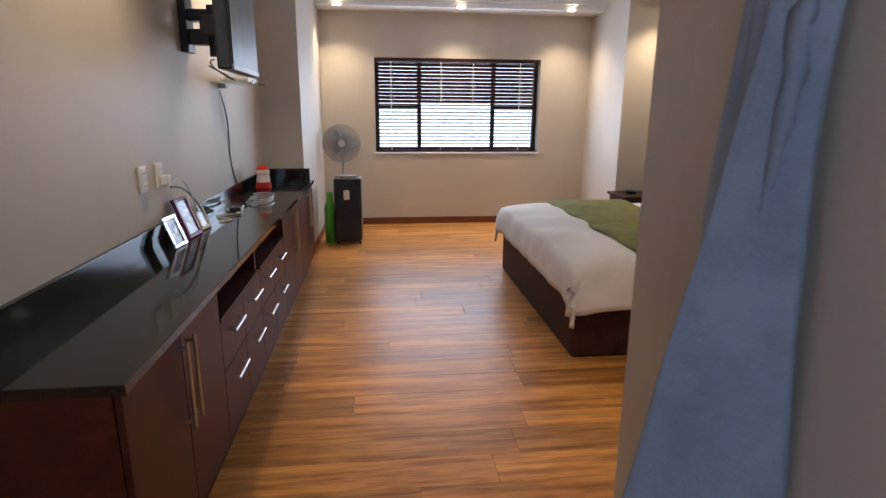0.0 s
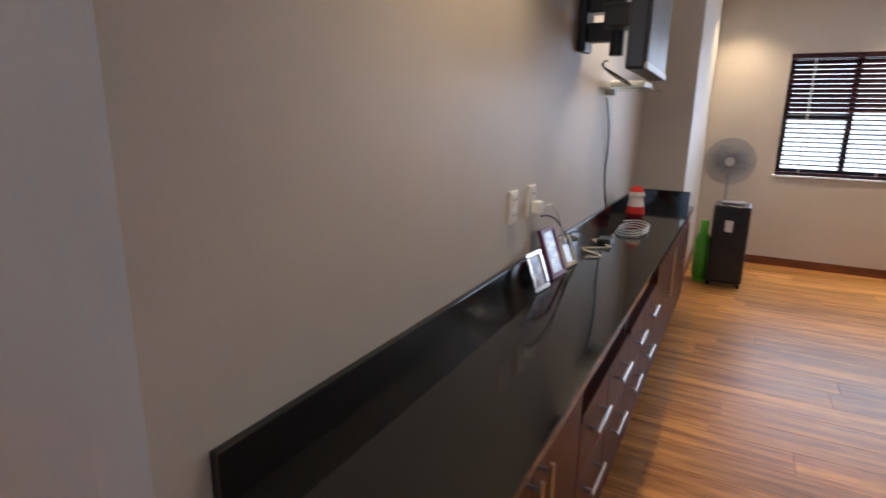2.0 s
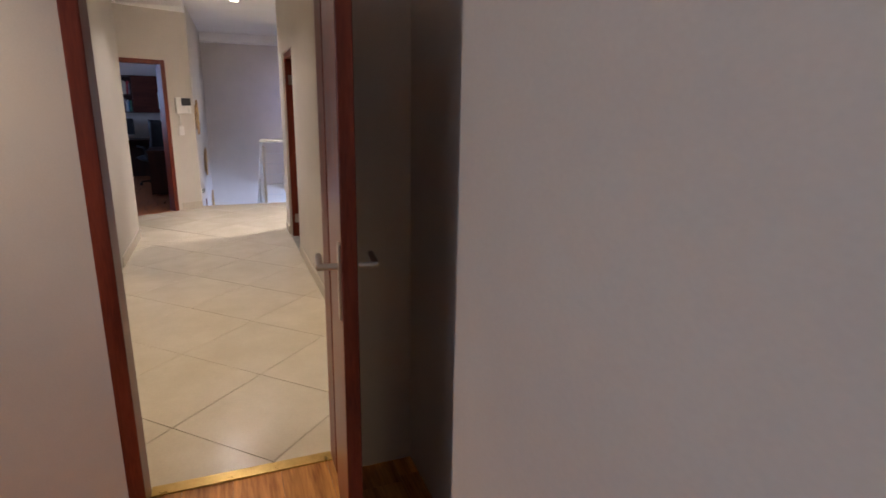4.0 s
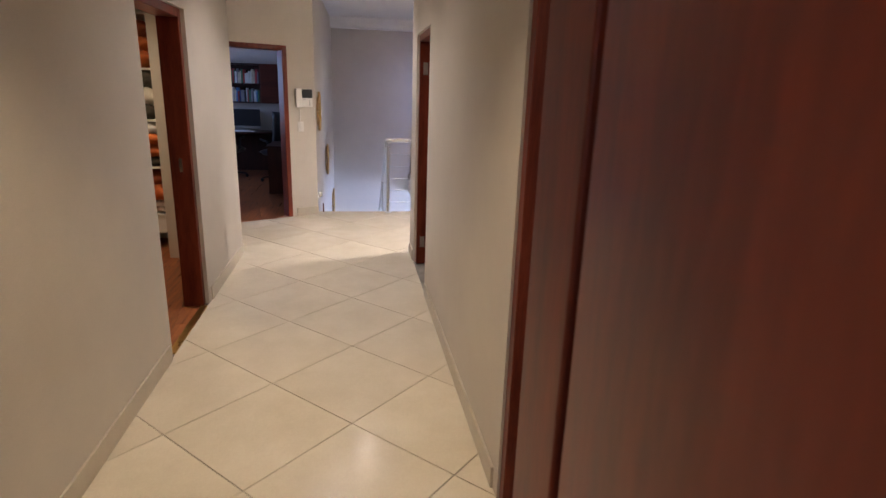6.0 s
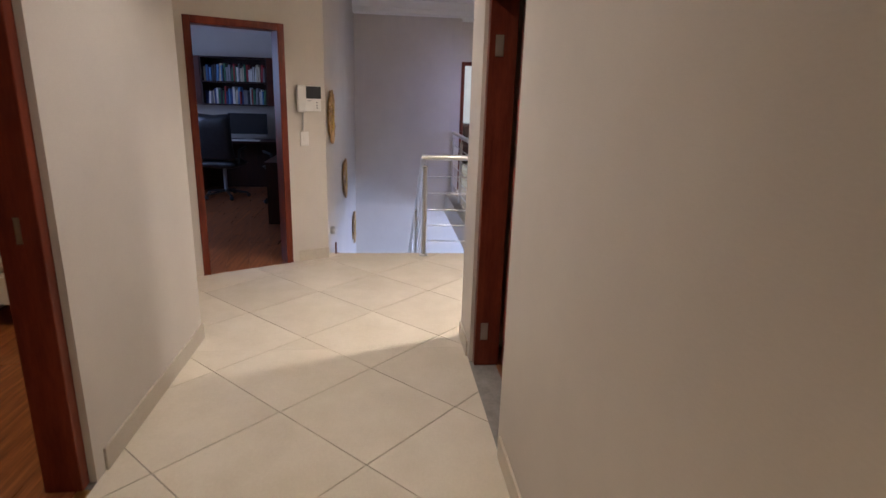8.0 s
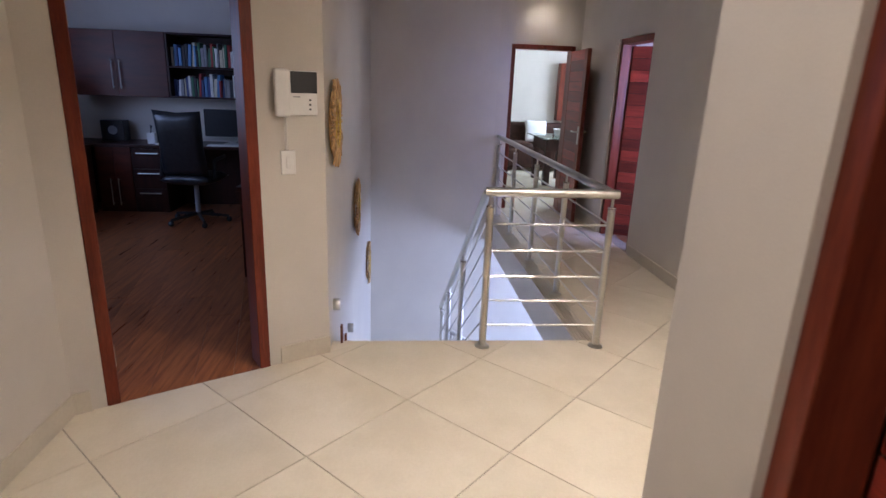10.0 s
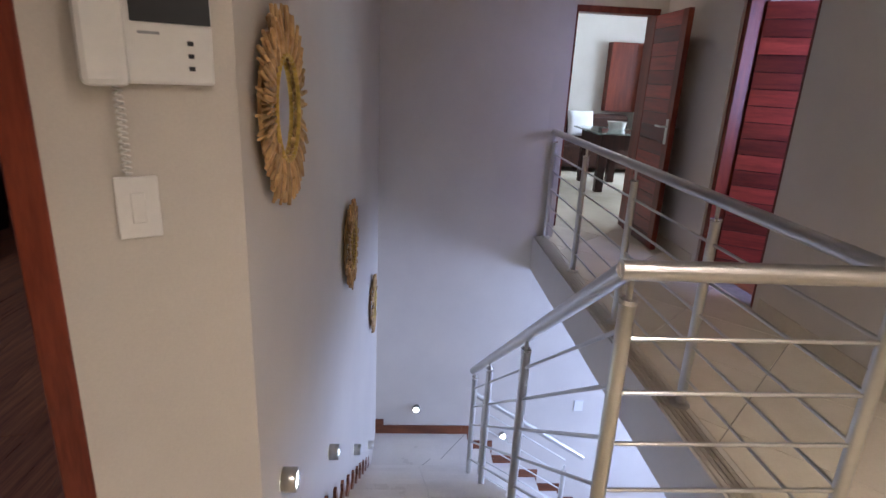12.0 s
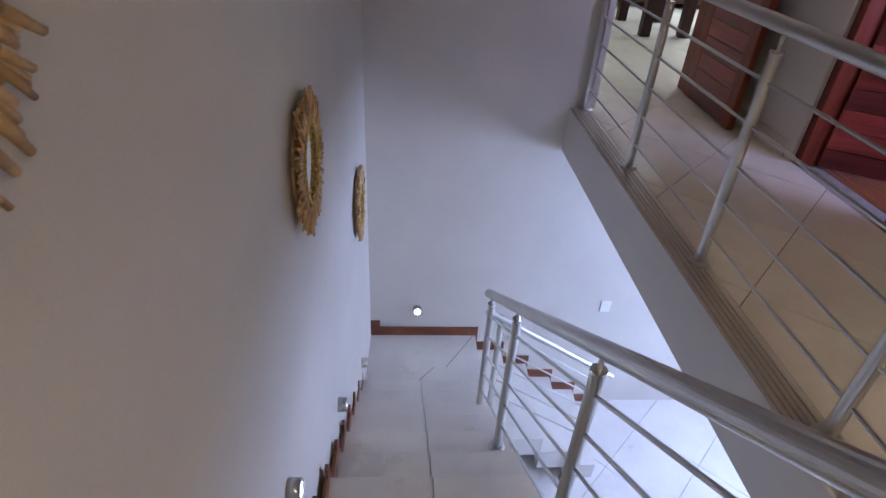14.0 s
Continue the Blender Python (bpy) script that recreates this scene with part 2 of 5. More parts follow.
def wall(name, axis, a, b, lo, hi, z0, z1, holes=(), label="painted beige plaster wall", mat=None):
    """A wall from lo to hi along the other axis, between a and b across; holes: (lo, hi, z0, z1)."""
    bm = bmesh.new()
    def put(l, h, p, q):
        if h - l > 1e-4 and q - p > 1e-4:
            box(bm, *((a, b, l, h) if axis == 'x' else (l, h, a, b)), p, q)
    at = lo
    for l, h, p, q in sorted(holes):
        put(at, l, z0, z1); put(l, h, z0, p); put(l, h, q, z1); at = h
    put(at, hi, z0, z1)
    return struct(name, bm, mat or WALL, label, "wall")


# ---- structure ----
CEIL, DOOR = 2.58, 2.0
struct("floor_bedroom", box(B(-1.3, 3.2, -1.0, 8.0, -0.3, -0.012), -3.46, -1.3, -1.0, 2.25, -0.3, -0.012), LAMDARK, "honey-coloured laminate floor boards in the bedroom", "floor")
bed_floor = bpy.data.objects["floor_bedroom"]
struct("floor_hall", B(-8.0, -3.46, 0.45, 2.35, -0.3, -0.006), GROUT, "cream porcelain floor tiles laid diagonally in the hall", "floor")
_bm = B(-10.1, -8.0, -0.05, 3.95, -0.3, -0.006); box(_bm, -14.0, -10.1, 2.70, 3.95, -0.3, -0.006)
struct("floor_landing", _bm, GROUT, "cream porcelain tiled upper landing with diagonal joints", "floor")
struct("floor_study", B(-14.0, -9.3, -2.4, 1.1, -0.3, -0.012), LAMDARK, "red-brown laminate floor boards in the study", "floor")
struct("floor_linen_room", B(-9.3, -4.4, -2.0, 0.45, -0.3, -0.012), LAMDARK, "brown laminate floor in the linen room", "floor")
struct("floor_side_room", B(-8.0, -3.62, 2.35, 4.8, -0.3, -0.004), LAMDARK, "brown laminate floor of a side room", "floor")
struct("floor_far_room", B(-18.6, -14.0, 1.4, 6.3, -0.3, -0.004), TILE, "pale tiled floor of the far sitting room", "floor")
struct("floor_corner_room", B(-14.0, -11.0, 3.95, 6.2, -0.3, -0.004), LAMDARK, "brown laminate floor behind the purple-lit door", "floor")
struct("floor_lower", B(-15.0, -8.0, 1.1, 6.1, -3.15, -2.98), GROUT, "pale tiled floor of the lower storey", "floor")
struct("threshold_strip", B(-3.49, -3.43, 1.17, 1.875, -0.004, 0.006), BRASS, "brass threshold strip between laminate and tile", "trim")

wall("wall_west_bedroom", 'x', -1.35, -1.20, 1.93, 6.04, 0, 2.9)
wall("wall_pier_bedroom", 'x', -1.35, -0.85, 6.04, 7.95, 0, 2.9)
wall("wall_north_bedroom", 'y', 7.95, 8.18, -1.35, 3.3, 0, 2.9, [(-0.20, 1.88, 0.92, 2.06)])
wall("wall_pier_corner", 'x', 2.51, 3.2, 6.87, 7.95, 0, 2.9)
wall("wall_east_bedroom", 'x', 3.01, 3.2, -1.1, 6.87, 0, 2.9)
wall("wall_south_bedroom", 'y', 1.77, 1.92, 0.405, 3.01, 0, 2.9)
wall("wall_towel", 'x', 0.405, 0.54, -1.0, 1.77, 0, 2.9)
wall("wall_passage_north", 'y', 1.93, 2.2, -2.23, -1.35, 0, 2.9)
wall("wall_passage_recess", 'y', 2.2, 2.34, -3.455, -2.23, 0, 2.9)
# the opening in this unseen wall is added for the passage lamp
wall("wall_passage_south", 'y', -1.15, -1.0, -3.62, 0.6, 0, 2.9, [(-1.5, 0.1, 1.1, 2.2)])
wall("wall_door_bedroom", 'x', -3.46, -3.34, -1.0, 2.2, 0, 2.9, [(1.115, 1.93, 0, DOOR)])
wall("wall_hall_south", 'y', 0.45, 0.60, -8.18, -3.46, 0, 2.9, [(-6.86, -5.99, 0, DOOR)])
wall("wall_hall_north", 'y', 2.20, 2.35, -8.17, -3.46, 0, 2.9, [(-4.62, -3.71, 0, DOOR), (-7.81, -6.97, 0, DOOR)])
wall("wall_hall_end", 'x', -8.17, -8.02, 2.35, 3.79, 0, 2.9)
wall("wall_nook_side", 'x', -8.18, -8.05, -0.02, 0.45, 0, 2.9)
wall("wall_nook", 'y', -0.02, 0.13, -9.36, -8.18, 0, 2.9)
wall("wall_landing_north", 'y', 3.79, 3.94, -14.0, -8.02, 0, 2.9, [(-12.80, -12.01, 0, DOOR)])
wall("wall_landing_west", 'x', -14.14, -14.0, 2.72, 4.1, 0, 2.9, [(2.93, 3.72, 0, DOOR)])
wall("wall_corridor_south", 'y', 2.72, 2.86, -14.0, -13.75, 0, 2.9)
wall("wall_stair_back", 'x', -13.75, -13.60, 1.10, 2.72, -3.1, 2.9)
wall("wall_stair_back_end", 'x', -13.75, -13.60, 2.72, 2.86, 0, 2.9)
wall("wall_stair_back_lower", 'x', -13.75, -13.60, 2.72, 6.1, -3.1, -0.3)
SW = Matrix.Translation((-9.965, 1.20, 0)) @ Matrix.Rotation(math.atan2(0.08, -3.635), 4, 'Z')
struct("wall_stair_south", B(0, 3.64, 0.0, 0.12, -3.1, 2.9, m=SW), WALL, "beige wall beside the stairs, bluish in daylight", "wall")
wall("wall_lower_east", 'x', -8.2, -8.0, 1.25, 6.1, -3.1, -0.3)
# unseen wall; its opening is invented for the added stairwell lamp
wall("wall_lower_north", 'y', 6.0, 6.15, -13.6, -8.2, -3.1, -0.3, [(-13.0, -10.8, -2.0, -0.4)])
wall("wall_lower_south", 'y', 1.10, 1.25, -9.98, -8.2, -3.1, -0.3)
# study front wall, turned with its doorway
SA = math.atan2(1.20 - 0.14, -9.965 + 9.36)
SM = Matrix.Translation((-9.36, 0.14, 0)) @ Matrix.Rotation(SA, 4, 'Z')
SL = math.hypot(0.605, 1.06)
S0, S1 = 0.12, 0.88
_bm = bmesh.new()
for l, h, p, q in ((-0.02, S0, 0, 2.9), (S0, S1, DOOR - 0.01, 2.9), (S1, SL, 0, 2.9)):
    box(_bm, l, h, 0.0, 0.14, p, q, m=SM)
struct("wall_study_front", _bm, WALL, "beige painted angled wall with the study doorway", "wall")
wall("wall_study_back", 'x', -14.1, -13.95, -2.45, 1.1, 0, 2.9)
wall("wall_study_south", 'y', -2.45, -2.3, -13.95, -9.2, 0, 2.9, [(-12.3, -10.9, 0.95, 2.1)])
wall("wall_study_east", 'x', -9.36, -9.22, -2.45, -0.02, 0, 2.9)
# unseen piece added to stop light leaking in behind the stair wall
wall("wall_study_north_end", 'y', 1.1, 1.25, -14.1, -13.75, 0, 2.9)
wall("wall_linen_south", 'y', -2.1, -2.0, -9.22, -4.3, 0, 2.9)
wall("wall_linen_east", 'x', -4.5, -4.4, -2.0, 0.45, 0, 2.9)
wall("wall_linen_back", 'x', -9.22, -8.78, -2.0, -0.02, 0, 2.9)
wall("wall_side_room", 'y', 4.7, 4.85, -8.0, -3.46, 0, 2.9)
wall("wall_side_room_east", 'x', -3.58, -3.46, 2.35, 4.7, 0, 2.9)
wall("wall_side_room_west", 'x', -8.17, -8.0, 3.94, 4.85, 0, 2.9)
wall("wall_far_room_back", 'x', -18.7, -18.5, 1.4, 6.3, 0, 2.9)
wall("wall_far_room_south", 'y', 1.3, 1.45, -18.5, -14.14, 0, 2.9)
wall("wall_far_room_north", 'y', 6.2, 6.35, -18.5, -14.14, 0, 2.9, [(-18.2, -15.8, 0.8, 2.2)])
wall("wall_far_room_east", 'x', -14.14, -14.0, 1.45, 2.72, 0, 2.9)
wall("wall_far_room_east_b", 'x', -14.14, -14.0, 4.1, 6.2, 0, 2.9)
wall("wall_corner_room", 'y', 6.1, 6.25, -14.0, -11.0, 0, 2.9)
# east opening is made up to hold the corner room lamp
wall("wall_corner_room_east", 'x', -11.1, -11.0, 3.99, 6.1, 0, 2.9, [(4.4, 5.6, 1.0, 2.2)])
wall("wall_bath_south", 'y', -1.15, -1.0, 0.6, 3.3, 0, 2.9, [(1.4, 2.4, 1.1, 2.1)])


def ceiling(name, x0, x1, y0, y1, inset, label):
    """A dropped border with a raised tray and a stepped cornice."""
    bm = bmesh.new(); i = inset
    for a in ((x0, x1, y0, y0 + i), (x0, x1, y1 - i, y1), (x0, x0 + i, y0 + i, y1 - i), (x1 - i, x1, y0 + i, y1 - i)):
        box(bm, *a, CEIL, 2.9)
    j = i + 0.05
    for a in ((x0 + i, x1 - i, y0 + i, y0 + j), (x0 + i, x1 - i, y1 - j, y1 - i), (x0 + i, x0 + j, y0 + j, y1 - j), (x1 - j, x1 - i, y0 + j, y1 - j)):
        box(bm, *a, CEIL + 0.06, 2.9)
    box(bm, x0 + j, x1 - j, y0 + j, y1 - j, CEIL + 0.16, 2.9)
    return struct(name, bm, WHITEP, label, "ceiling")


ceiling("ceiling_bedroom", -1.3, 3.1, 2.2, 8.0, 0.45, "white tray ceiling with a dropped border and downlights")
struct("ceiling_passage", B(-3.55, 0.5, -1.05, 2.2, CEIL, 2.9), WHITEP, "plain white passage ceiling", "ceiling")
struct("ceiling_bathroom", B(0.5, 3.2, -1.1, 1.93, CEIL, 2.9), WHITEP, "plain white ceiling", "ceiling")
struct("ceiling_hall", B(-8.2, -3.55, 0.5, 2.3, CEIL, 2.9), WHITEP, "plain white hall ceiling", "ceiling")
ceiling("ceiling_landing", -13.7, -8.2, 0.0, 3.9, 0.38, "white tray ceiling with a stepped cornice over the stairwell")
struct("ceiling_corridor", B(-14.1, -13.7, 2.6, 4.0, CEIL, 2.9), WHITEP, "plain white ceiling", "ceiling")
struct("ceiling_study", B(-14.1, -9.2, -2.45, 0.0, 2.62, 2.9), WHITEP, "plain white study ceiling", "ceiling")
struct("ceiling_study_b", B(-14.1, -9.4, 0.0, 1.2, 2.62, 2.9), WHITEP, "plain white study ceiling", "ceiling")
struct("ceiling_linen", B(-9.2, -4.4, -2.1, 0.5, CEIL, 2.9), WHITEP, "plain white ceiling", "ceiling")
struct("ceiling_side", B(-8.0, -3.5, 2.3, 4.8, CEIL, 2.9), WHITEP, "plain white ceiling", "ceiling")
struct("ceiling_far", B(-18.7, -14.1, 1.3, 6.3, CEIL, 2.9), WHITEP, "plain white ceiling", "ceiling")
struct("ceiling_corner", B(-14.1, -11.0, 4.0, 6.2, CEIL, 2.9), WHITEP, "plain white ceiling", "ceiling")
struct("ceiling_lower", B(-10.1, -8.0, 1.1, 6.1, -0.32, -0.3), WHITEP, "white ceiling of the lower storey", "ceiling")
struct("ceiling_lower_b", B(-13.6, -10.1, 2.70, 6.1, -0.32, -0.3), WHITEP, "white ceiling of the lower storey", "ceiling")
struct("ground", B(-60, 60, -60, 60, -3.6, -3.4), GROUT, "garden ground outside the house", "ground")
struct("backdrop", B(-4, 7, 12.0, 12.1, -1.0, 5), FOLIAGE, "bright washed-out garden daylight beyond the window", "backdrop")

# downlights; the linen room, side room and passage ones are unseen, added to brighten
DL = [(-0.6, 7.56), (0.8, 7.56), (2.1, 7.56), (2.8, 6.55), (-0.98, 4.6), (-0.98, 3.0), (1.3, 2.4), (2.75, 4.6), (-3.1, 0.35)]
HL = [(-4.4, 1.4), (-6.2, 1.4), (-7.3, 1.4), (-8.42, 2.9), (-8.40, 1.78), (-13.8, 3.3), (-7.5, -0.7), (-3.95, 3.0)]
_dl = thing("downlight", "small recessed warm ceiling downlight with a white rim, some added as fill", "ceiling light", (DL[0][0], DL[0][1], CEIL), group="ceiling downlights")
part("rim", lathe(bmesh.new(), [(0.045, -0.002), (0.06, -0.006), (0.062, 0.0)]), WPLAST, _dl)
part("bulb", lathe(bmesh.new(), [(0.0, -0.003), (0.044, -0.003)]), DOWN, _dl)
for _x, _y in DL[1:] + HL:
    copy_thing(_dl, pose(_x, _y, CEIL))
for _x, _y in DL:
    lamp("bedroom_downlight_lamp", 'SPOT', pose(_x, _y, CEIL - 0.02), 62 if _x < -3 else 36, WARM, 0.04, spot=110, blend=0.9)
for _x, _y in HL:
    lamp("hall_downlight_lamp", 'SPOT', pose(_x, _y, CEIL - 0.02), {-8.42: 100, -8.40: 18, -13.8: 4, -4.4: 40, -6.2: 14, -7.3: 34, -7.5: 48}.get(_x, 16), WARM if _x in (-4.4, -7.5) else WHITE, 0.04, spot={-8.42: 150, -4.4: 98}.get(_x, 134), blend=0.9)


# skirtings
def skirting(name, pts, mat, h, t, label):
    """Straight runs, each (x0, x1, y0, y1)."""
    bm = bmesh.new()
    for x0, x1, y0, y1 in pts:
        box(bm, x0, x1, y0, y1, 0, h, 0.003)
    return struct(name, bm, mat, label, "skirting")


skirting("baseboard_bedroom", [(-0.83, 2.51, 7.935, 7.95), (-0.85, -0.835, 6.03, 7.95), (-1.2, -0.835, 6.025, 6.04), (2.495, 2.51, 6.87, 7.93), (2.995, 3.01, 1.92, 6.87), (-3.34, -3.325, -1, 1.11), (-2.23, -1.18, 1.915, 1.93)], SKIRTW, 0.085, 0.015, "red-brown wooden skirting board in the bedroom")
skirting("baseboard_hall", [(-5.95, -3.465, 0.60, 0.612), (-8.18, -6.93, 0.60, 0.612), (-8.192, -8.18, 0.13, 0.612), (-9.36, -8.19, 0.13, 0.142), (-6.92, -4.68, 2.188, 2.20), (-8.18, -7.87, 2.188, 2.20), (-8.182, -8.17, 2.19, 3.78), (-11.95, -8.18, 3.778, 3.79), (-13.98, -12.86, 3.778, 3.79)], SKIRT, 0.10, 0.012, "beige tile skirting along the hall walls")
_bm = bmesh.new(); box(_bm, S1 + 0.06, SL, -0.012, 0, 0, 0.10, m=SM); box(_bm, -0.02, S0 - 0.06, -0.012, 0, 0, 0.10, m=SM)
struct("baseboard_study_front", _bm, SKIRT, "beige tile skirting beside the study door", "skirting")


# ---- stairs ----
RISE, RUN, X0 = 0.175, 0.253, -10.1
stairs = tagged(new("stairs"), "white porcelain stair flight with a groove along its middle", "stairs", kind="structure")
for k in range(1, 12):
    xa = X0 - RUN * (k - 1)
    part("step", B(xa - RUN - 0.01, xa, 1.25, 1.70, -RISE * k - 0.03, -RISE * k), STEP, stairs)
    part("step", B(xa - RUN - 0.01, xa, 1.706, 2.14, -RISE * k - 0.03, -RISE * k), STEP, stairs)
    part("riser", B(xa - 0.02, xa, 1.25, 2.14, -RISE * k, -RISE * (k - 1) - 0.031), STEP, stairs)
    box_bm = B(xa - RUN, xa, 1.25, 2.12, -3.1 if k > 8 else -RISE * k - 0.35, -RISE * k - 0.031)
    part("stair_core", box_bm, WALL, stairs)
part("riser", B(X0 - RUN * 11 - 0.0, X0 - RUN * 11 + 0.02, 1.25, 2.14, -2.1, -RISE * 11 - 0.031), STEP, stairs)
part("landing", B(-13.6, X0 - RUN * 11, 1.25, 2.2, -2.3, -2.1), STEP, stairs)
for k in range(1, 5):
    part("step", B(-13.6, -12.75, 2.2 + 0.25 * (k - 1), 2.2 + 0.25 * k, -2.1 - RISE * k - 0.2, -2.1 - RISE * k), STEP, stairs)
struct("trim_slab_fascia", box(B(-13.6, -10.1, 2.685, 2.699, -0.32, -0.006), -10.114, -10.1, 1.22, 2.70, -0.32, -0.006), WALL, "painted beige edge of the landing slab", "trim")
for _a, _b in (((-12.89, 1.55), (-13.2, 1.82)), ((-13.2, 1.92), (-13.58, 2.18))):
    _d = Vector((_b[0] - _a[0], _b[1] - _a[1], 0)); _q = Matrix.Translation((_a[0], _a[1], -2.0985)) @ Matrix.Rotation(math.atan2(_d.y, _d.x), 4, 'Z')
    part("tile_joint", box(bmesh.new(), 0, _d.length, -0.003, 0.003, -0.002, 0.0, m=_q), GROUT, stairs)
# sawtooth wooden stringers
bm = bmesh.new()
for k in range(0, 12):
    xa = X0 - RUN * k
    bmv = [bm.verts.new(p) for p in ((xa + 0.03, 1.252, -RISE * k + 0.11), (xa + 0.03, 1.252, -RISE * (k + 1)), (xa - 0.07, 1.252, -RISE * (k + 1)), (xa - 0.07, 1.252, -RISE * (k + 1) + 0.11), (xa - 0.0, 1.252, -RISE * k + 0.11))]
    f = bm.faces.new(bmv); r = bmesh.ops.extrude_face_region(bm, geom=[f])
    bmesh.ops.translate(bm, verts=[v for v in r["geom"] if isinstance(v, bmesh.types.BMVert)], vec=(0, 0.014, 0))
    box(bm, xa - RUN, xa - 0.06, 1.2525, 1.2655, -RISE * (k + 1), -RISE * (k + 1) + 0.07)
struct("trim_stairs", bm, SKIRTW, "stepped red-brown wooden skirting up the stair wall", "skirting")
bm = B(-13.598, -13.585, 1.27, 2.139, -2.1, -2.01); box(bm, -13.598, -13.584, 1.25, 1.36, -2.01, -1.94)
for k in range(0, 5):
    box(bm, -13.598, -13.585, 2.2 + 0.25 * k - 0.06, 2.2 + 0.25 * k + 0.02, -2.1 - RISE * (k + 1), -2.1 - RISE * k + 0.09)
    box(bm, -13.598, -13.585, 2.2 + 0.25 * k + 0.02, 2.2 + 0.25 * (k + 1) - 0.06, -2.1 - RISE * (k + 1), -2.1 - RISE * (k + 1) + 0.09)
struct("trim_stair_landing", bm, SKIRTW, "red-brown wooden skirting at the half landing", "skirting")
bm = bmesh.new()
for k in range(5):
    box(bm, -13.6, -10.1, 2.70 + 0.022 * k, 2.712 + 0.022 * k, -0.001, 0.0035)
struct("trim_slab_nosing", bm, SKIRT, "ribbed beige nosing strip along the landing edge", "trim")


# ---- railings ----
def post(parent, x, y, z, h=0.85):
    p = part("post", R((x, y, z), (x, y, z + h), 0.021, seg=20), STEEL, parent, smooth=False)
    part("collar", R((x, y, z + h), (x, y, z + h + 0.012), 0.023, seg=20), CHROME, p)
    part("pin", R((x, y, z + h + 0.01), (x, y, z + h + 0.07), 0.008), STEEL, p)
    part("base_flange", lathe(bmesh.new(), [(0.0, 0.014), (0.03, 0.014), (0.042, 0.008), (0.044, 0.0)], m=Matrix.Translation((x, y, z + 0.002))), STEEL, p)


def bars(parent, a, b, zs, r=0.0065):
    for z in zs:
        part("bar", R((a[0], a[1], a[2] + z), (b[0], b[1], b[2] + z), r, seg=10), STEEL, parent)


BZ = (0.14, 0.295, 0.445, 0.60, 0.755)
rail = thing("landing_railing", "brushed steel railing with five thin horizontal bars round the stairwell", "railing")
PA, PB = (-10.02, 2.09, 0), (-10.02, 2.785, 0)
PX = (-13.56, -12.66, -11.76, -10.90)
post(rail, *PA); post(rail, *PB)
for x in PX:
    post(rail, x, 2.785, 0)
part("handrail", rod(R((-10.02, 2.06, 0.935), (-10.02, 2.815, 0.935), 0.026, seg=24), (-10.03, 2.785, 0.935), (-13.6, 2.785, 0.935), 0.026, seg=24), STEEL, rail)
bars(rail, PA, PB, BZ); bars(rail, PB, (-13.6, 2.785, 0), BZ)
srail = thing("stair_railing", "brushed steel stair railing sloping down beside the steps", "railing")
SP = [(-10.915, 2.07, -RISE * 4, 0.945), (-11.78, 2.07, -RISE * 7, 0.885), (-12.38, 2.07, -RISE * 10, 1.0)]
for p in SP:
    post(srail, *p)
TOP = (-10.02, 2.075, 0.935); END = (-12.50, 2.07, -0.76)
part("handrail", R(TOP, END, 0.026, seg=24), STEEL, srail)
slope = (TOP[2] - END[2]) / (TOP[0] - END[0])
for z in BZ:
    part("bar", R((-10.02, 2.075, z + 0.02), (-12.38, 2.07, z + 0.02 - slope * 2.36), 0.0065, seg=10), STEEL, srail)
lrail = thing("lower_railing", "brushed steel railing beside the lower stair flight", "railing")
for y, z in ((2.22, -2.1), (2.95, -2.97)):
    post(lrail, -12.74, y, z, 0.9 if z > -2.5 else 1.1)
part("handrail", R((-12.74, 2.12, -1.1), (-12.74, 3.1, -1.72), 0.022, seg=20), STEEL, lrail)
for z in BZ:
    part("bar", R((-12.74, 2.22, -2.03 + z), (-12.74, 2.95, -2.50 + z), 0.006, seg=10), STEEL, lrail)


# ---- doors ----
def frame_y(name, x0, x1, y0, y1, label, m=None):
    """A wooden frame lining an opening in a wall whose faces lie at y0 and y1."""
    t = thing(name, label, "door frame"); t["kind"] = "structure"
    w = 0.055
    for a in ((x0, x0 + w, 0, DOOR), (x1 - w, x1, 0, DOOR), (x0 + w, x1 - w, DOOR - w, DOOR)):
        part("frame_member", box(bmesh.new(), a[0], a[1], y0, y1, a[2], a[3], 0.004, m), MAHOG, t)
    return t


def frame_x(name, y0, y1, x0, x1, label):
    return frame_y(name, y0, y1, -x1, -x0, label, Matrix.Rotation(radians(90), 4, 'Z'))


def handle(parent, m, both=True):
    """A lever handle on a plate; leaf lies in local xz, thickness 0.04 in y, plate near local x = 0."""
    for s in ((1, -1) if both else (1,)):
        y = 0.02 * s
        p = part("handle_plate", box(bmesh.new(), -0.022, 0.022, min(y, y + 0.006 * s), max(y, y + 0.006 * s), 0.90, 1.10, 0.002, m), STEEL, parent)
        bm = R(m @ Vector((0, y, 1.04)), m @ Vector((0, y + 0.055 * s, 1.04)), 0.009)
        rod(bm, m @ Vector((0.005, y + 0.052 * s, 1.04)), m @ Vector((-0.11, y + 0.052 * s, 1.04)), 0.009)
        part("lever", bm, STEEL, p)


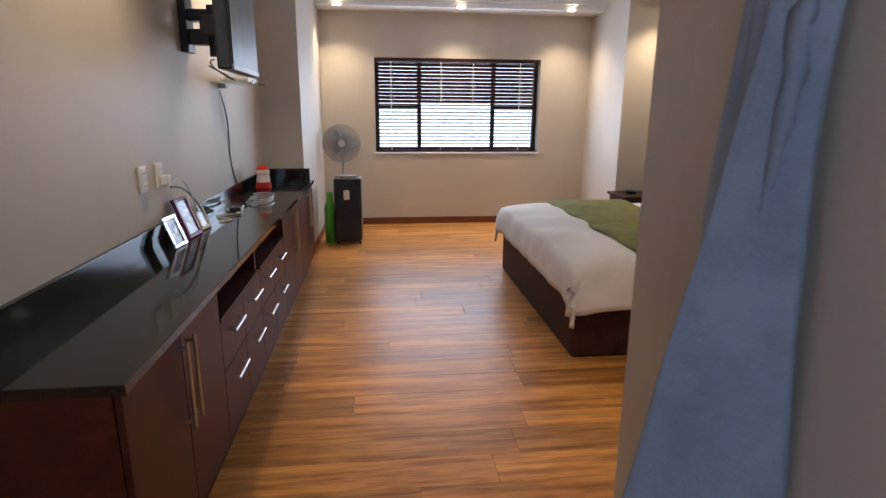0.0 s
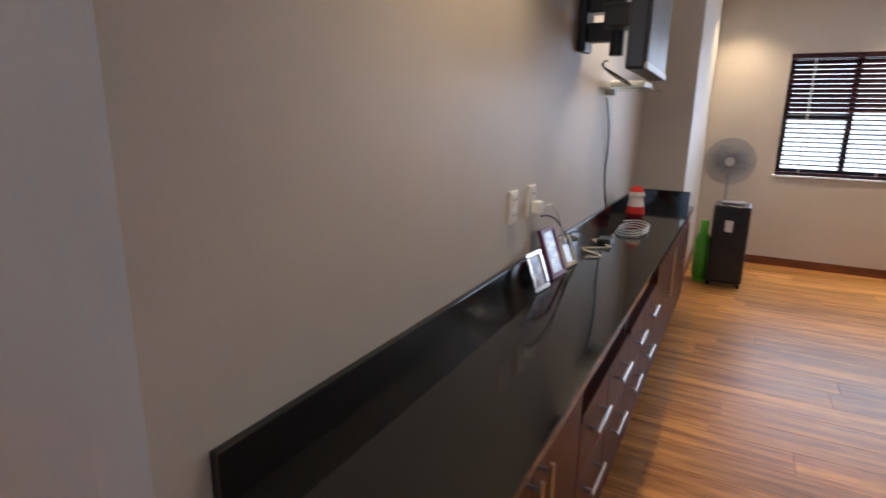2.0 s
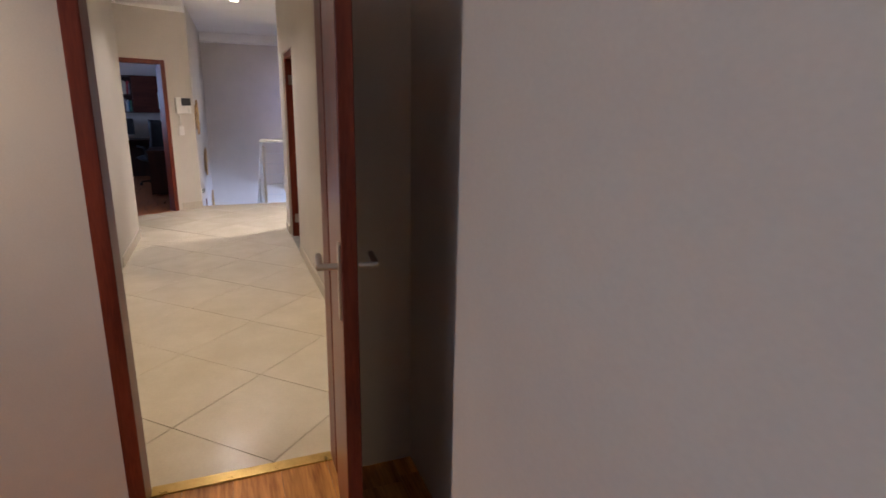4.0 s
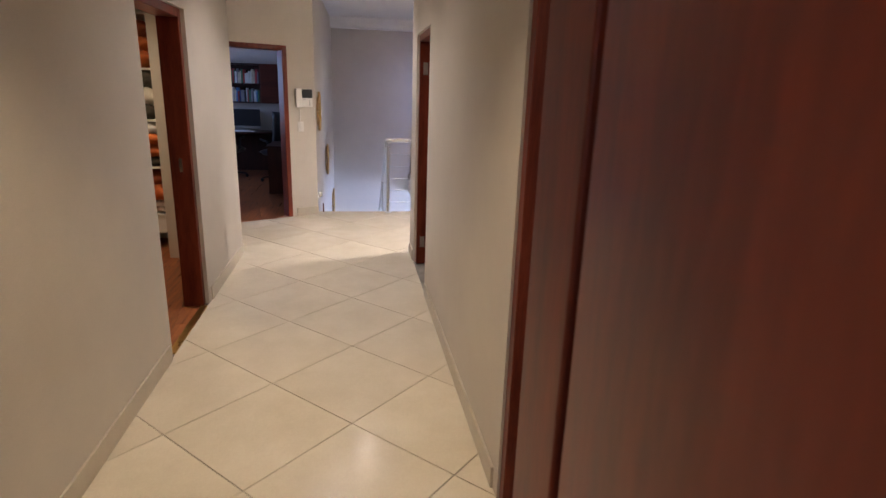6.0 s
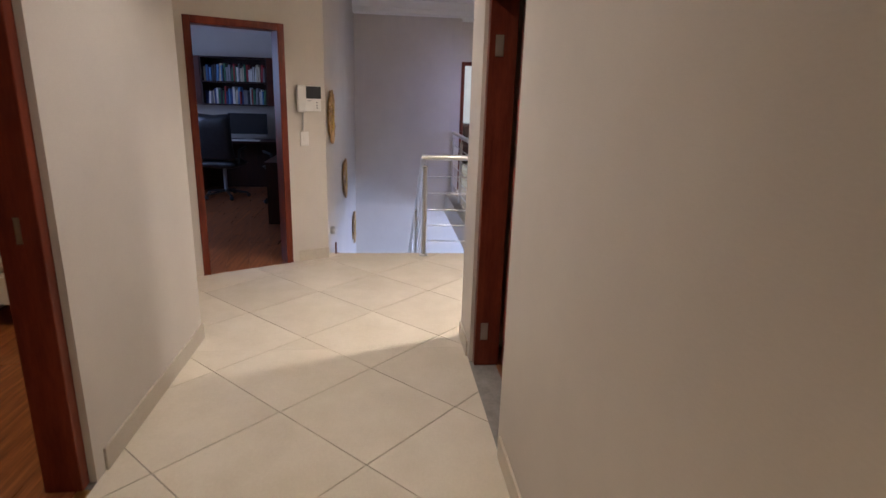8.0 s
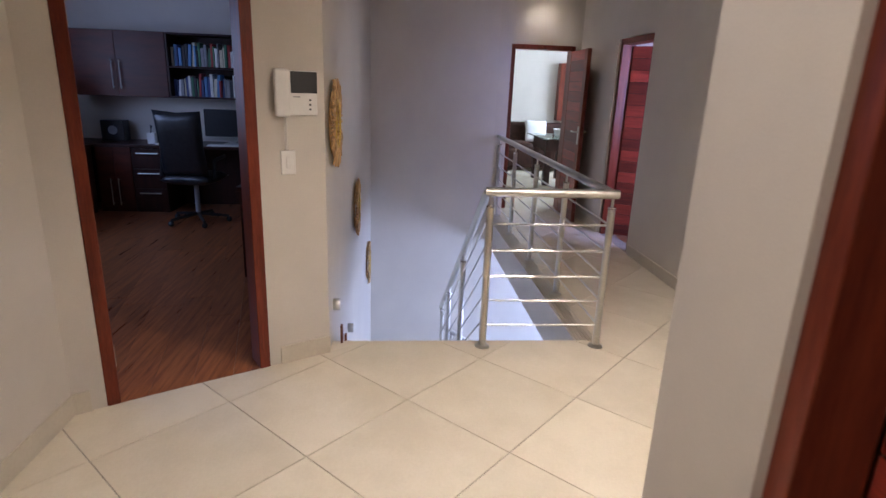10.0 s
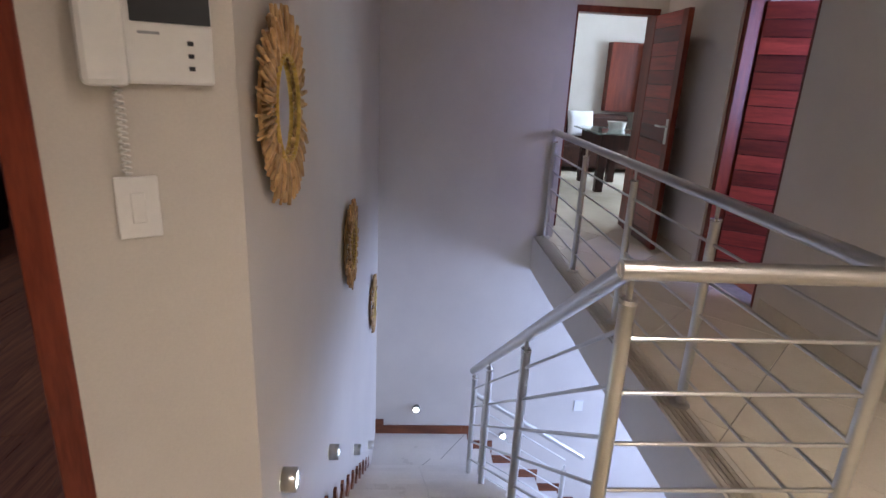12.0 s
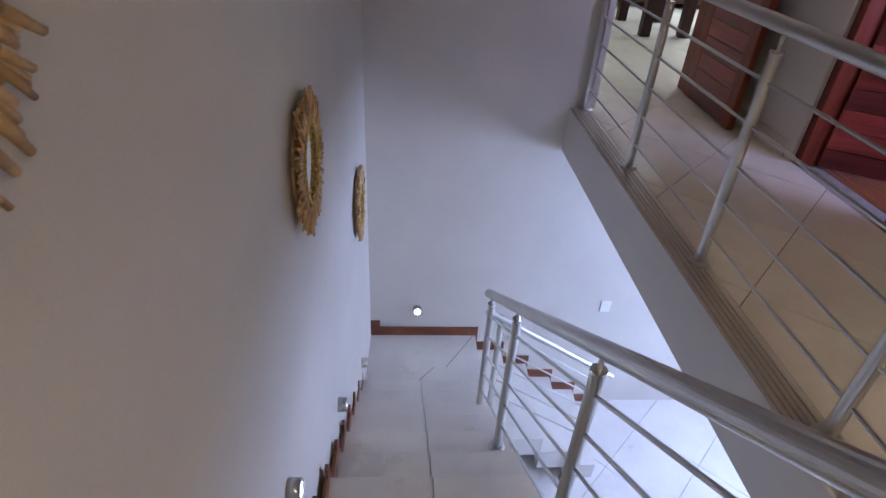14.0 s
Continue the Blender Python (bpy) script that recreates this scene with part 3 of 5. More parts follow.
def board_leaf(name, w, m, label, boards=17, mat=None, handles=True, frame=0.0, lift=0.0):
    """A door leaf of horizontal boards; hinge at local x = 0, leaf to +x."""
    t = thing(name, label, "door"); t["kind"] = "structure"
    H = DOOR - 0.065
    part("core", box(bmesh.new(), 0.002, w - 0.002, -0.014, 0.014, 0.01, H - 0.002, m=m), DARKWOOD, t)
    for x0 in ((0, w - frame) if frame else ()):
        part("stile", box(bmesh.new(), x0, x0 + frame, -0.022, 0.022, 0.008, H, 0.002, m), MAHOG, t)
    for i in range(boards):
        z0 = 0.008 + (H - 0.008) * i / boards; z1 = 0.008 + (H - 0.008) * (i + 1) / boards - 0.005
        part("board", box(bmesh.new(), frame + 0.001, w - frame - 0.001, -0.02, 0.02, z0, z1, 0.003, m), mat or MAHOGH, t)
    if handles:
        handle(t, m @ Matrix.Translation((w - 0.06, 0, lift)))
    return t


frame_x("door_frame_bedroom", 1.115, 1.93, -3.465, -3.332, "dark red wooden door frame of the bedroom")
frame_y("door_frame_linen", -6.86, -5.99, 0.44, 0.575, "dark red wooden frame of the linen room doorway")
frame_y("door_frame_princess", -4.62, -3.71, 2.21, 2.29, "dark red wooden frame round the closed board door")
frame_y("door_frame_side", -7.81, -6.97, 2.22, 2.36, "dark red wooden frame of the side room doorway")
frame_y("door_frame_corner", -12.80, -12.01, 3.81, 3.945, "dark red wooden frame of the corner room doorway")
frame_x("door_frame_far", 2.93, 3.72, -14.145, -13.99, "dark red wooden frame of the far room doorway")
frame_y("door_frame_study", S0, S1, -0.006, 0.146, "dark red wooden frame of the study doorway", SM)
HM = Matrix.Translation
# hinges and strike plates let into the jambs
for _fr, _bm in (("door_frame_study", box(bmesh.new(), S0 + 0.054, S0 + 0.058, 0.02, 0.06, 0.18, 0.28, m=SM)), ("door_frame_study", box(bmesh.new(), S0 + 0.054, S0 + 0.058, 0.02, 0.06, 1.66, 1.76, m=SM)),
                 ("door_frame_side", B(-7.757, -7.752, 2.25, 2.29, 0.16, 0.26)), ("door_frame_side", B(-7.757, -7.752, 2.25, 2.29, 1.68, 1.78)),
                 ("door_frame_linen", B(-6.807, -6.803, 0.50, 0.518, 0.97, 1.06))):
    part("strike_plate" if "linen" in _fr else "hinge", _bm, STEEL, bpy.data.objects[_fr], "small brushed steel plate")
board_leaf("door_bedroom", 0.72, HM((-3.31, 1.895, 0)) @ Matrix.Rotation(radians(-7.5), 4, 'Z'), "dark red wooden bedroom door standing open along the wall", boards=1, mat=MAHOG, lift=0.06)
board_leaf("door_princess", 0.80, HM((-4.575, 2.30, 0)) @ Matrix.Rotation(radians(90), 4, 'Z'), "open red-brown door of uneven horizontal boards with a hanging sign", handles=False)
board_leaf("door_side", 0.74, HM((-7.75, 2.38, 0)) @ Matrix.Rotation(radians(88), 4, 'Z'), "dark red wooden door opened into a side room")
board_leaf("door_corner", 0.70, HM((-12.74, 3.92, 0)) @ Matrix.Rotation(radians(58), 4, 'Z'), "reddish-purple board door standing ajar", handles=False)
board_leaf("door_far", 0.72, HM((-13.97, 3.66, 0)) @ Matrix.Rotation(radians(-1), 4, 'Z'), "dark red panelled door standing open on the landing", frame=0.1)

# ---- bedroom window and blind ----
win = thing("window_1", "dark-framed three-light bedroom window with white daylight behind", "window"); win["kind"] = "structure"
bm = bmesh.new()
for a in ((-0.20, 1.88, 0.92, 0.97), (-0.20, 1.88, 2.01, 2.06), (-0.20, -0.15, 0.97, 2.01), (1.83, 1.88, 0.97, 2.01), (0.33, 0.38, 0.97, 2.01), (1.28, 1.33, 0.97, 2.01)):
    box(bm, a[0], a[1], 8.08, 8.13, a[2], a[3])
box(bm, -0.15, 0.33, 8.085, 8.125, 1.46, 1.52); box(bm, 1.33, 1.83, 8.085, 8.125, 1.46, 1.52)
part("window_frame", bm, ALU, win)
part("window_sill", B(-0.22, 1.90, 7.935, 8.08, 0.90, 0.92, 0.004), WPLAST, win)
blind = thing("venetian_blind", "dark wooden venetian blind with open slats at the bedroom window", "blind")
part("headrail", B(-0.20, 1.83, 7.955, 8.015, 2.015, 2.058, 0.004), BLIND, blind)
part("bottom_rail", B(-0.19, 1.80, 7.965, 8.01, 0.93, 0.95, 0.003), BLIND, blind)
_sl = bmesh.new(); box(_sl, -0.19, 1.80, -0.025, 0.025, -0.002, 0.002)
_slat = part("slat", _sl, BLIND, blind)
for i in range(24):
    o = _slat if i == 0 else _slat.copy()
    if i:
        scene.collection.objects.link(o)
    o.matrix_basis = pose(0, 7.987, 0.98 + i * 0.0435, -16 if i < 13 else 48)
for x in (0.0, 0.62, 1.02, 1.62):
    part("ladder_tape", B(x - 0.006, x + 0.006, 7.959, 7.961, 0.95, 2.02), LINEN, blind)

# ---- dresser ----
D0, D1, DX = 2.06, 6.035, -0.785
top = thing("granite_worktop", "polished black granite dresser top with a low upstand", "worktop")
part("slab", B(-1.20, -0.765, D0, D1, 0.782, 0.812, 0.003), GRANITE, top)
part("upstand", B(-1.20, -1.18, D0 - 0.03, D1, 0.812, 0.918, 0.002), GRANITE, top)
part("end_upstand", B(-1.18, -0.80, D1 - 0.02, D1, 0.812, 0.918, 0.002), GRANITE, top)


def bar_handle(parent, a, b, out=(0.03, 0, 0)):
    a, b, o = Vector(a), Vector(b), Vector(out)
    d = (b - a).normalized() * 0.02
    bm = R(a + o, b + o, 0.006)
    rod(bm, a + d, a + d + o, 0.005); rod(bm, b - d, b - d + o, 0.005)
    part("handle", bm, STEEL, parent)


def carcass(name, y0, y1, label):
    t = thing(name, label, "cabinet")
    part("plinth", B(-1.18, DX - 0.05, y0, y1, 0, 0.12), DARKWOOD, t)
    for a in ((y0, y0 + 0.016), (y1 - 0.016, y1)):
        part("side_panel", B(-1.195, DX - 0.02, *a, 0.12, 0.782), CABWOOD, t)
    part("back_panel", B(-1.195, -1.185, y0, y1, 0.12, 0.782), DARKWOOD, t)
    part("bottom_panel", B(-1.18, DX - 0.02, y0 + 0.016, y1 - 0.016, 0.12, 0.136), CABWOOD, t)
    return t


def cupboard(y0, y1, label):
    t = carcass("dresser_cupboard", y0, y1, label); mid = (y0 + y1) / 2
    for a, b, hy in ((y0 + 0.002, mid - 0.002, mid - 0.035), (mid + 0.002, y1 - 0.002, mid + 0.035)):
        d = part("door", B(DX - 0.018, DX, a, b, 0.125, 0.774, 0.002), CABWOOD, t)
        bar_handle(d, (DX, hy, 0.46), (DX, hy, 0.75))


cupboard(D0 + 0.015, 2.90, "red-brown two-door dresser cupboard with long steel handles")
for y0, y1 in ((2.90, 3.64), (3.64, 4.38)):
    t = carcass("dresser_drawer_unit", y0, y1, "red-brown dresser drawer unit with an open niche on top")
    part("niche_shelf", B(-1.18, DX, y0 + 0.016, y1 - 0.016, 0.632, 0.648), CABWOOD, t)
    mid = (y0 + y1) / 2
    for a, b in ((y0 + 0.002, mid - 0.002), (mid + 0.002, y1 - 0.002)):
        for z0, z1 in ((0.125, 0.42), (0.425, 0.629)):
            d = part("drawer_front", B(DX - 0.018, DX, a, b, z0, z1, 0.002), CABWOOD, t)
            c = (a + b) / 2
            bar_handle(d, (DX, c - 0.09, z1 - 0.065), (DX, c + 0.09, z1 - 0.065))
cupboard(4.38, 5.2, "red-brown two-door dresser cupboard with long steel handles")
cupboard(5.2, D1, "red-brown two-door dresser cupboard beside the wall pier")

# ---- bed ----
bed = thing("bed", "wide bed base in dark brown leather with a tall headboard", "bed", (0, 0, 0))
part("base", B(0.967, 2.87, 3.776, 5.744, 0.0, 0.37, 0.02), LEATHER, bed)
part("mattress", B(0.985, 2.85, 3.785, 5.735, 0.37, 0.57, 0.05), LINEN, bed)
part("headboard", B(2.90, 3.0, 3.2, 6.22, 0.0, 1.37, 0.02), LEATHER, bed)
for k in range(4):
    part("headboard_pad", B(2.865, 2.905, 3.21 + 0.75 * k, 3.21 + 0.75 * k + 0.74, 0.4, 1.36, 0.025), LEATHER, bed)


def drape(x0, x1, y0, y1, top, drops, nx=60, ny=70, puff=0.035, seed=0.0, wave=0.02):
    """A cloth over a bed: drops = lengths hanging over low x, low y, high y."""
    bm = bmesh.new(); dx, dy0, dy1 = drops; g = []
    for i in range(nx + 1):
        row = []
        for j in range(ny + 1):
            u = -dx + (x1 - x0 + dx) * i / nx; v = -dy0 + (y1 - y0 + dy0 + dy1) * j / ny
            ox, oy = max(0, -u), max(0, -v) + max(0, v - (y1 - y0))
            lim = 1 - 0.25 * noise.noise((u * 2 + seed, v * 2, 3))
            o = math.hypot(ox, oy)
            out = 0.05 * (1 - math.exp(-o * 9)) + wave * noise.noise((u * 5 + seed, v * 5, 1)) * min(1, o * 8)
            z = top - max(0, o - 0.03) * (0.95 + 0.1 * lim) + puff * noise.noise((u * 2.3 + seed, v * 2.3, 0)) * (1 if o < 0.02 else 0.3)
            z -= 0.03 * math.exp(-min(max(0.0, u), 5) * 12) + 0.02 * math.exp(-max(0, min(v, y1 - y0 - v)) * 12)
            x = x0 + max(u, 0) - (out if ox > 0 else 0); y = y0 + min(max(v, 0), y1 - y0) + (-out if v < 0 else out if v > y1 - y0 else 0)
            row.append(bm.verts.new((x, y, z)))
        g.append(row)
    for i in range(nx):
        for j in range(ny):
            bm.faces.new((g[i][j], g[i + 1][j], g[i + 1][j + 1], g[i][j + 1]))
    return bm


def cloth(name, bm, mat, label, cat, thick=0.02):
    o = part(name, bm, mat, smooth=True)
    s = o.modifiers.new("thickness", 'SOLIDIFY'); s.thickness = thick; s.offset = 1
    return tagged(o, label, cat)


cloth("duvet", drape(0.967, 2.75, 3.766, 5.754, 0.60, (0.20, 0.27, 0.24)), LINEN, "rumpled white cotton duvet spread over the bed", "duvet", 0.03)
cloth("bed_runner", drape(1.36, 2.05, 3.756, 5.764, 0.648, (0.0, 0.17, 0.20), 24, 70, 0.03, 0.375), OLIVE, "olive green fabric runner laid across the white duvet", "bed runner", 0.015)
for y in (4.27, 5.25):
    for k, (dx, tilt) in enumerate(((2.62, 66), (2.47, 55))):
        tagged(part("pillow", cushion(bmesh.new(), (0, 0, 0), (0.22, 0.36, 0.09), pose(dx + 0.1, y, 0.80 - 0.02 * k, 0, -tilt, 0), rough=0.3), LINEN, smooth=True), "plump white cotton pillow propped on the headboard", "pillow", "pillows on the bed")
sc = thing("scatter_cushion", "green and dark striped cushion leaning on the pillows", "cushion")
part("cover", cushion(bmesh.new(), (0, 0, 0), (0.16, 0.27, 0.075), pose(2.24, 5.0, 0.77, 0, -48, 8)), OLIVE, sc, smooth=True)
for k in (-0.09, -0.03, 0.04, 0.10):
    part("stripe", cushion(bmesh.new(), (k, 0, 0), (0.016, 0.268, 0.0775), pose(2.24, 5.0, 0.77, 0, -48, 8)), STRIPE, sc, smooth=True)
ns = thing("nightstand", "dark wooden nightstand with a few things on top", "nightstand")
part("top", B(2.38, 2.85, 6.3, 6.78, 0.545, 0.575, 0.004), DARKWOOD, ns)
part("body", B(2.41, 2.85, 6.33, 6.75, 0.1, 0.545), DARKWOOD, ns)
part("drawer_front", B(2.395, 2.41, 6.34, 6.74, 0.34, 0.53, 0.003), DARKWOOD, ns)
for x in (2.43, 2.81):
    for y in (6.35, 6.73):
        part("leg", B(x - 0.02, x + 0.02, y - 0.02, y + 0.02, 0, 0.1), DARKWOOD, ns)
tagged(part("dark_dish", lathe(bmesh.new(), [(0, 0.005), (0.05, 0.005), (0.07, 0.03), (0.06, 0.03), (0.0, 0.012)], m=Matrix.Translation((2.56, 6.56, 0.575))), BLACK), "small black dish on the nightstand", "dish")
tagged(part("bottle", lathe(bmesh.new(), [(0, 0), (0.03, 0), (0.03, 0.12), (0.012, 0.17), (0.012, 0.22), (0, 0.22)], m=Matrix.Translation((2.76, 6.4, 0.575))), BLACK), "slim dark bottle on the nightstand", "bottle")


# ---- bedroom small things ----
def socket_plate(x, y, z, label="white double wall socket plate"):
    t = thing("wall_socket", label, "socket", (x, y, z), group="wall sockets")
    part("plate", B(0, 0.012, -0.04, 0.04, -0.06, 0.06, 0.004), WPLAST, t)
    for dz in (0.028, -0.028):
        part("outlet", B(0.012, 0.016, -0.026, 0.026, dz - 0.02, dz + 0.02, 0.002), WPLAST, t)
        for dy in (-0.01, 0.01):
            part("slot", R((0.0155, dy, dz), (0.0168, dy, dz), 0.004, seg=8), BLACK, t)
    return t


socket_plate(-1.20, 3.368, 1.14); socket_plate(-1.20, 3.562, 1.14, "white double wall socket plate with two plugs in it")
plug = thing("plug", "white charger plug with a pale cable in the socket", "plug")
part("body", B(-1.184, -1.15, 3.54, 3.59, 1.09, 1.14, 0.006), WPLAST, plug)
part("cord", tube(bmesh.new(), [(-1.16 + 0.03 * math.sin(k / 3), 3.58 + 0.045 * k, 1.10 + 0.03 * math.sin(k * 0.7) - 0.0042 * k * k) for k in range(9)], 0.004), WPLAST, plug)
part("dark_cord", tube(bmesh.new(), [(-1.15 + 0.004 * k, 3.57 + 0.05 * k, 1.08 - 0.0038 * k * k) for k in range(9)], 0.004), BLACK, plug)


def picture(name, y, w, h, mat, face, label, rz, lean=-20):
    t = thing(name, label, "photo frame", (-1.10, y, 0.813), rz, "photo frames on the dresser")
    m = pose(0, 0, 0, 0, lean, 0) @ Matrix.Diagonal((1, 0.85, 0.8, 1))
    for a in ((-w / 2, w / 2, 0, 0.022), (-w / 2, w / 2, h - 0.022, h), (-w / 2, -w / 2 + 0.022, 0.022, h - 0.022), (w / 2 - 0.022, w / 2, 0.022, h - 0.022)):
        part("frame_bar", box(bmesh.new(), -0.008, 0.010, a[0], a[1], a[2], a[3], 0.003, m), mat, t)
    part("photo", box(bmesh.new(), -0.006, 0.003, -w / 2 + 0.02, w / 2 - 0.02, 0.02, h - 0.02, m=m), face, t)
    part("prop", box(bmesh.new(), -0.03, -0.024, -0.015, 0.015, 0.0, h * 0.3), BLACK, t)
    return t


PURPLE = surface("plum_frame", (0.14, 0.02, 0.06), (0.2, 0.035, 0.09), 10, rough=0.4)
PHOTO = surface("faded_photo", (0.10, 0.14, 0.32), (0.55, 0.52, 0.6), 22, rough=0.12, bump=0.0, fine=30)
picture("photo_frame", 3.47, 0.15, 0.19, CHROME, PHOTO, "small silver photo frame leaning on the dresser", -6)
picture("photo_frame", 3.69, 0.17, 0.26, PURPLE, PHOTO, "plum-coloured photo frame with a bluish picture", -6)
picture("photo_frame", 3.87, 0.14, 0.17, CREAMF, PHOTO, "cream photo frame behind the plum one", -6)
toy = part("santa_toy", bmesh.new(), RED)
bm = lathe(bmesh.new(), [(0, 0), (0.05, 0), (0.062, 0.03), (0.05, 0.09), (0.045, 0.13), (0.052, 0.15), (0.045, 0.18), (0.02, 0.205), (0, 0.21)], m=Matrix.Translation((-1.07, 5.30, 0.813)))
bm.to_mesh(toy.data); bm.free(); tagged(toy, "small red and white soft Christmas figure on the dresser", "toy")
TOYW, _nt, _b = shader("red_white_plush", 0.9)
_tc = _nt.nodes.new("ShaderNodeTexCoord"); _sx = _nt.nodes.new("ShaderNodeSeparateXYZ"); _rp = _nt.nodes.new("ShaderNodeValToRGB")
_nt.links.new(_tc.outputs["Generated"], _sx.inputs[0]); _nt.links.new(_sx.outputs[2], _rp.inputs[0]); _nt.links.new(_rp.outputs[0], _b.inputs["Base Color"])
_rp.color_ramp.interpolation = 'CONSTANT'; _rp.color_ramp.elements[0].color = (0.5, 0.02, 0.02, 1); _rp.color_ramp.elements[1].position = 0.36; _rp.color_ramp.elements[1].color = (0.72, 0.66, 0.62, 1)
_e = _rp.color_ramp.elements.new(0.82); _e.color = (0.5, 0.02, 0.02, 1)
toy.data.materials[0] = TOYW
coil = bmesh.new()
tube(coil, [(-1.0 + 0.07 * math.cos(k * 0.5) * (1 + 0.02 * k % 0.3), 4.75 + 0.16 * math.sin(k * 0.5) + 0.003 * k, 0.817 + 0.0006 * k) for k in range(44)], 0.004)
tagged(part("cable_coil", coil, WPLAST), "coil of thin white cable lying on the dresser", "cable")
tagged(part("power_adapter", B(-1.10, -1.03, 4.36, 4.46, 0.812, 0.844, 0.005), BLACK), "black power adapter on the dresser", "adapter")
tagged(part("charger_cable", tube(bmesh.new(), [(-1.08 + 0.06 * math.sin(k), 4.05 + 0.035 * k, 0.818) for k in range(14)], 0.005), CREAMF), "cream charger cable lying on the granite top", "cable")

tv = thing("television", "flat black television on a black swivel wall arm", "television", (0, 0, -0.04))
tm = Matrix.Translation((-0.80, 3.52, 0)) @ Matrix.Rotation(radians(2.5), 4, 'Z')
part("case", box(bmesh.new(), -0.075, -0.01, 0, 0.70, 1.66, 2.1, 0.01, tm), BLACK, tv)
part("screen", box(bmesh.new(), -0.011, -0.004, 0.015, 0.685, 1.685, 2.085, m=tm), SCREEN, tv)
part("bezel", box(bmesh.new(), -0.012, 0.0, 0, 0.70, 1.66, 1.685, 0.003, tm), GREY, tv)
arm = part("wall_arm", box(bmesh.new(), -1.20, -1.16, 4.07, 4.2, 1.78, 2.06, 0.008), BLACK, tv)
bm = B(-1.16, -1.05, 4.08, 4.17, 1.94, 2.0, 0.006); box(bm, -1.16, -1.02, 4.09, 4.16, 1.82, 1.90, 0.006); box(bm, -1.06, -0.90, 3.95, 4.1, 1.86, 1.95, 0.006); rod(bm, (-1.03, 4.1, 1.76), (-1.03, 4.1, 2.02), 0.03)
part("arm_link", bm, BLACK, arm)
BLUEM = surface("blue_grey_bracket", (0.12, 0.17, 0.24), (0.18, 0.24, 0.32), 12, rough=0.4)
part("bracket", B(-0.91, -0.875, 3.75, 4.0, 1.72, 2.1, 0.004), BLUEM, arm)
part("cord", tube(bmesh.new(), [(-1.19 + 0.008 * math.sin(k * 0.5), 4.72 + 0.02 * k + 0.02 * math.sin(k * 0.5), 1.60 - 0.052 * k) for k in range(16)], 0.005), BLACK, tv)
part("loose_wire", tube(bmesh.new(), [(-1.1 + 0.1 * math.sin(k * 0.4), 4.2 + 0.035 * k, 1.72 - 0.07 * math.sin(k * 0.35)) for k in range(14)], 0.005), BLACK, tv)
sh = thing("glass_shelf", "small clear glass wall shelf under the television", "shelf")
part("pane", B(-1.20, -0.94, 4.55, 4.95, 1.60, 1.608), GLASS, sh)
part("bracket", B(-1.20, -1.15, 4.72, 4.78, 1.575, 1.60), GREY, sh)
router = thing("router", "white set-top box on the glass shelf", "router")
part("case", B(-1.16, -0.98, 4.62, 4.88, 1.608, 1.645, 0.01), WPLAST, router)
part("indicator", B(-0.981, -0.978, 4.72, 4.76, 1.62, 1.63), BLACK, router)

# towel on its hook
tw = bmesh.new(); g = []
for i in range(41):
    u = i / 40; z = 1.98 - 1.25 * u; w = 0.028 + 0.068 * min(1, u * 1.2) ** 0.8
    row = []
    for j in range(61):
        v = j / 60 * 2 - 1; a = v * math.pi
        fold = 0.012 * math.sin(2.6 * a + 1.3 * math.sin(u * 2.2) + 0.8) * min(1, 0.3 + u) + 0.030 * noise.noise((v * 2.2, u * 1.6, 2)) + 0.008 * noise.noise((v * 6, u * 5, 4))
        row.append(tw.verts.new((0.385 - (0.035 + 0.14 * u ** 1.3) * (1 - abs(v) ** 1.7) - fold * 0.9, 1.475 + w * v * (0.7 if v < 0 else 1.0) + fold * 0.5 + 0.015 * u * v, z + 0.03 * math.sin(3 * v) * u)))
    g.append(row)
for i in range(40):
    for j in range(60):
        tw.faces.new((g[i][j], g[i][j + 1], g[i + 1][j + 1], g[i + 1][j]))
towel = thing("towel", "blue-grey bath towel hanging in folds from a wall hook", "towel")
o = part("cloth", tw, TOWEL, towel, smooth=True); _m = o.modifiers.new("thickness", 'SOLIDIFY'); _m.thickness = 0.012
part("hook", rod(R((0.405, 1.475, 1.99), (0.34, 1.475, 1.99), 0.008), (0.345, 1.475, 1.99), (0.335, 1.475, 2.02), 0.008), STEEL, towel)

# gas heater, bottle, fan
ht = thing("gas_heater", "tall black mobile gas heater with a pale sticker", "heater")
part("case", B(-0.655, -0.365, 6.82, 7.13, 0.04, 0.73, 0.02), BLACK, ht)
part("top_grille", B(-0.60, -0.42, 6.9, 7.06, 0.73, 0.745, 0.004), GREY, ht)
part("sticker", B(-0.55, -0.49, 6.817, 6.821, 0.50, 0.60), WPLAST, ht)
for k in range(9):
    part("side_slot", B(-0.366, -0.362, 6.88, 7.06, 0.2 + 0.05 * k, 0.22 + 0.05 * k), GREY, ht)
for x in (-0.63, -0.39):
    for y in (6.85, 7.1):
        part("castor", R((x - 0.012, y, 0.02), (x + 0.012, y, 0.02), 0.02), BLACK, ht)
gb = thing("gas_bottle", "bright green gas bottle standing behind the heater", "gas bottle", (-0.715, 6.98, 0.0))
part("body", lathe(bmesh.new(), [(0, 0.02), (0.055, 0.02), (0.065, 0.06), (0.065, 0.38), (0.05, 0.43), (0.035, 0.45), (0.035, 0.56), (0, 0.56)]), GREEN, gb, smooth=True)
part("foot_ring", lathe(bmesh.new(), [(0.05, 0.0), (0.056, 0.0), (0.056, 0.03), (0.05, 0.03)]), GREEN, gb)
fan = thing("pedestal_fan", "grey pedestal fan with a round wire guard", "fan", (-0.593, 7.5, 0))
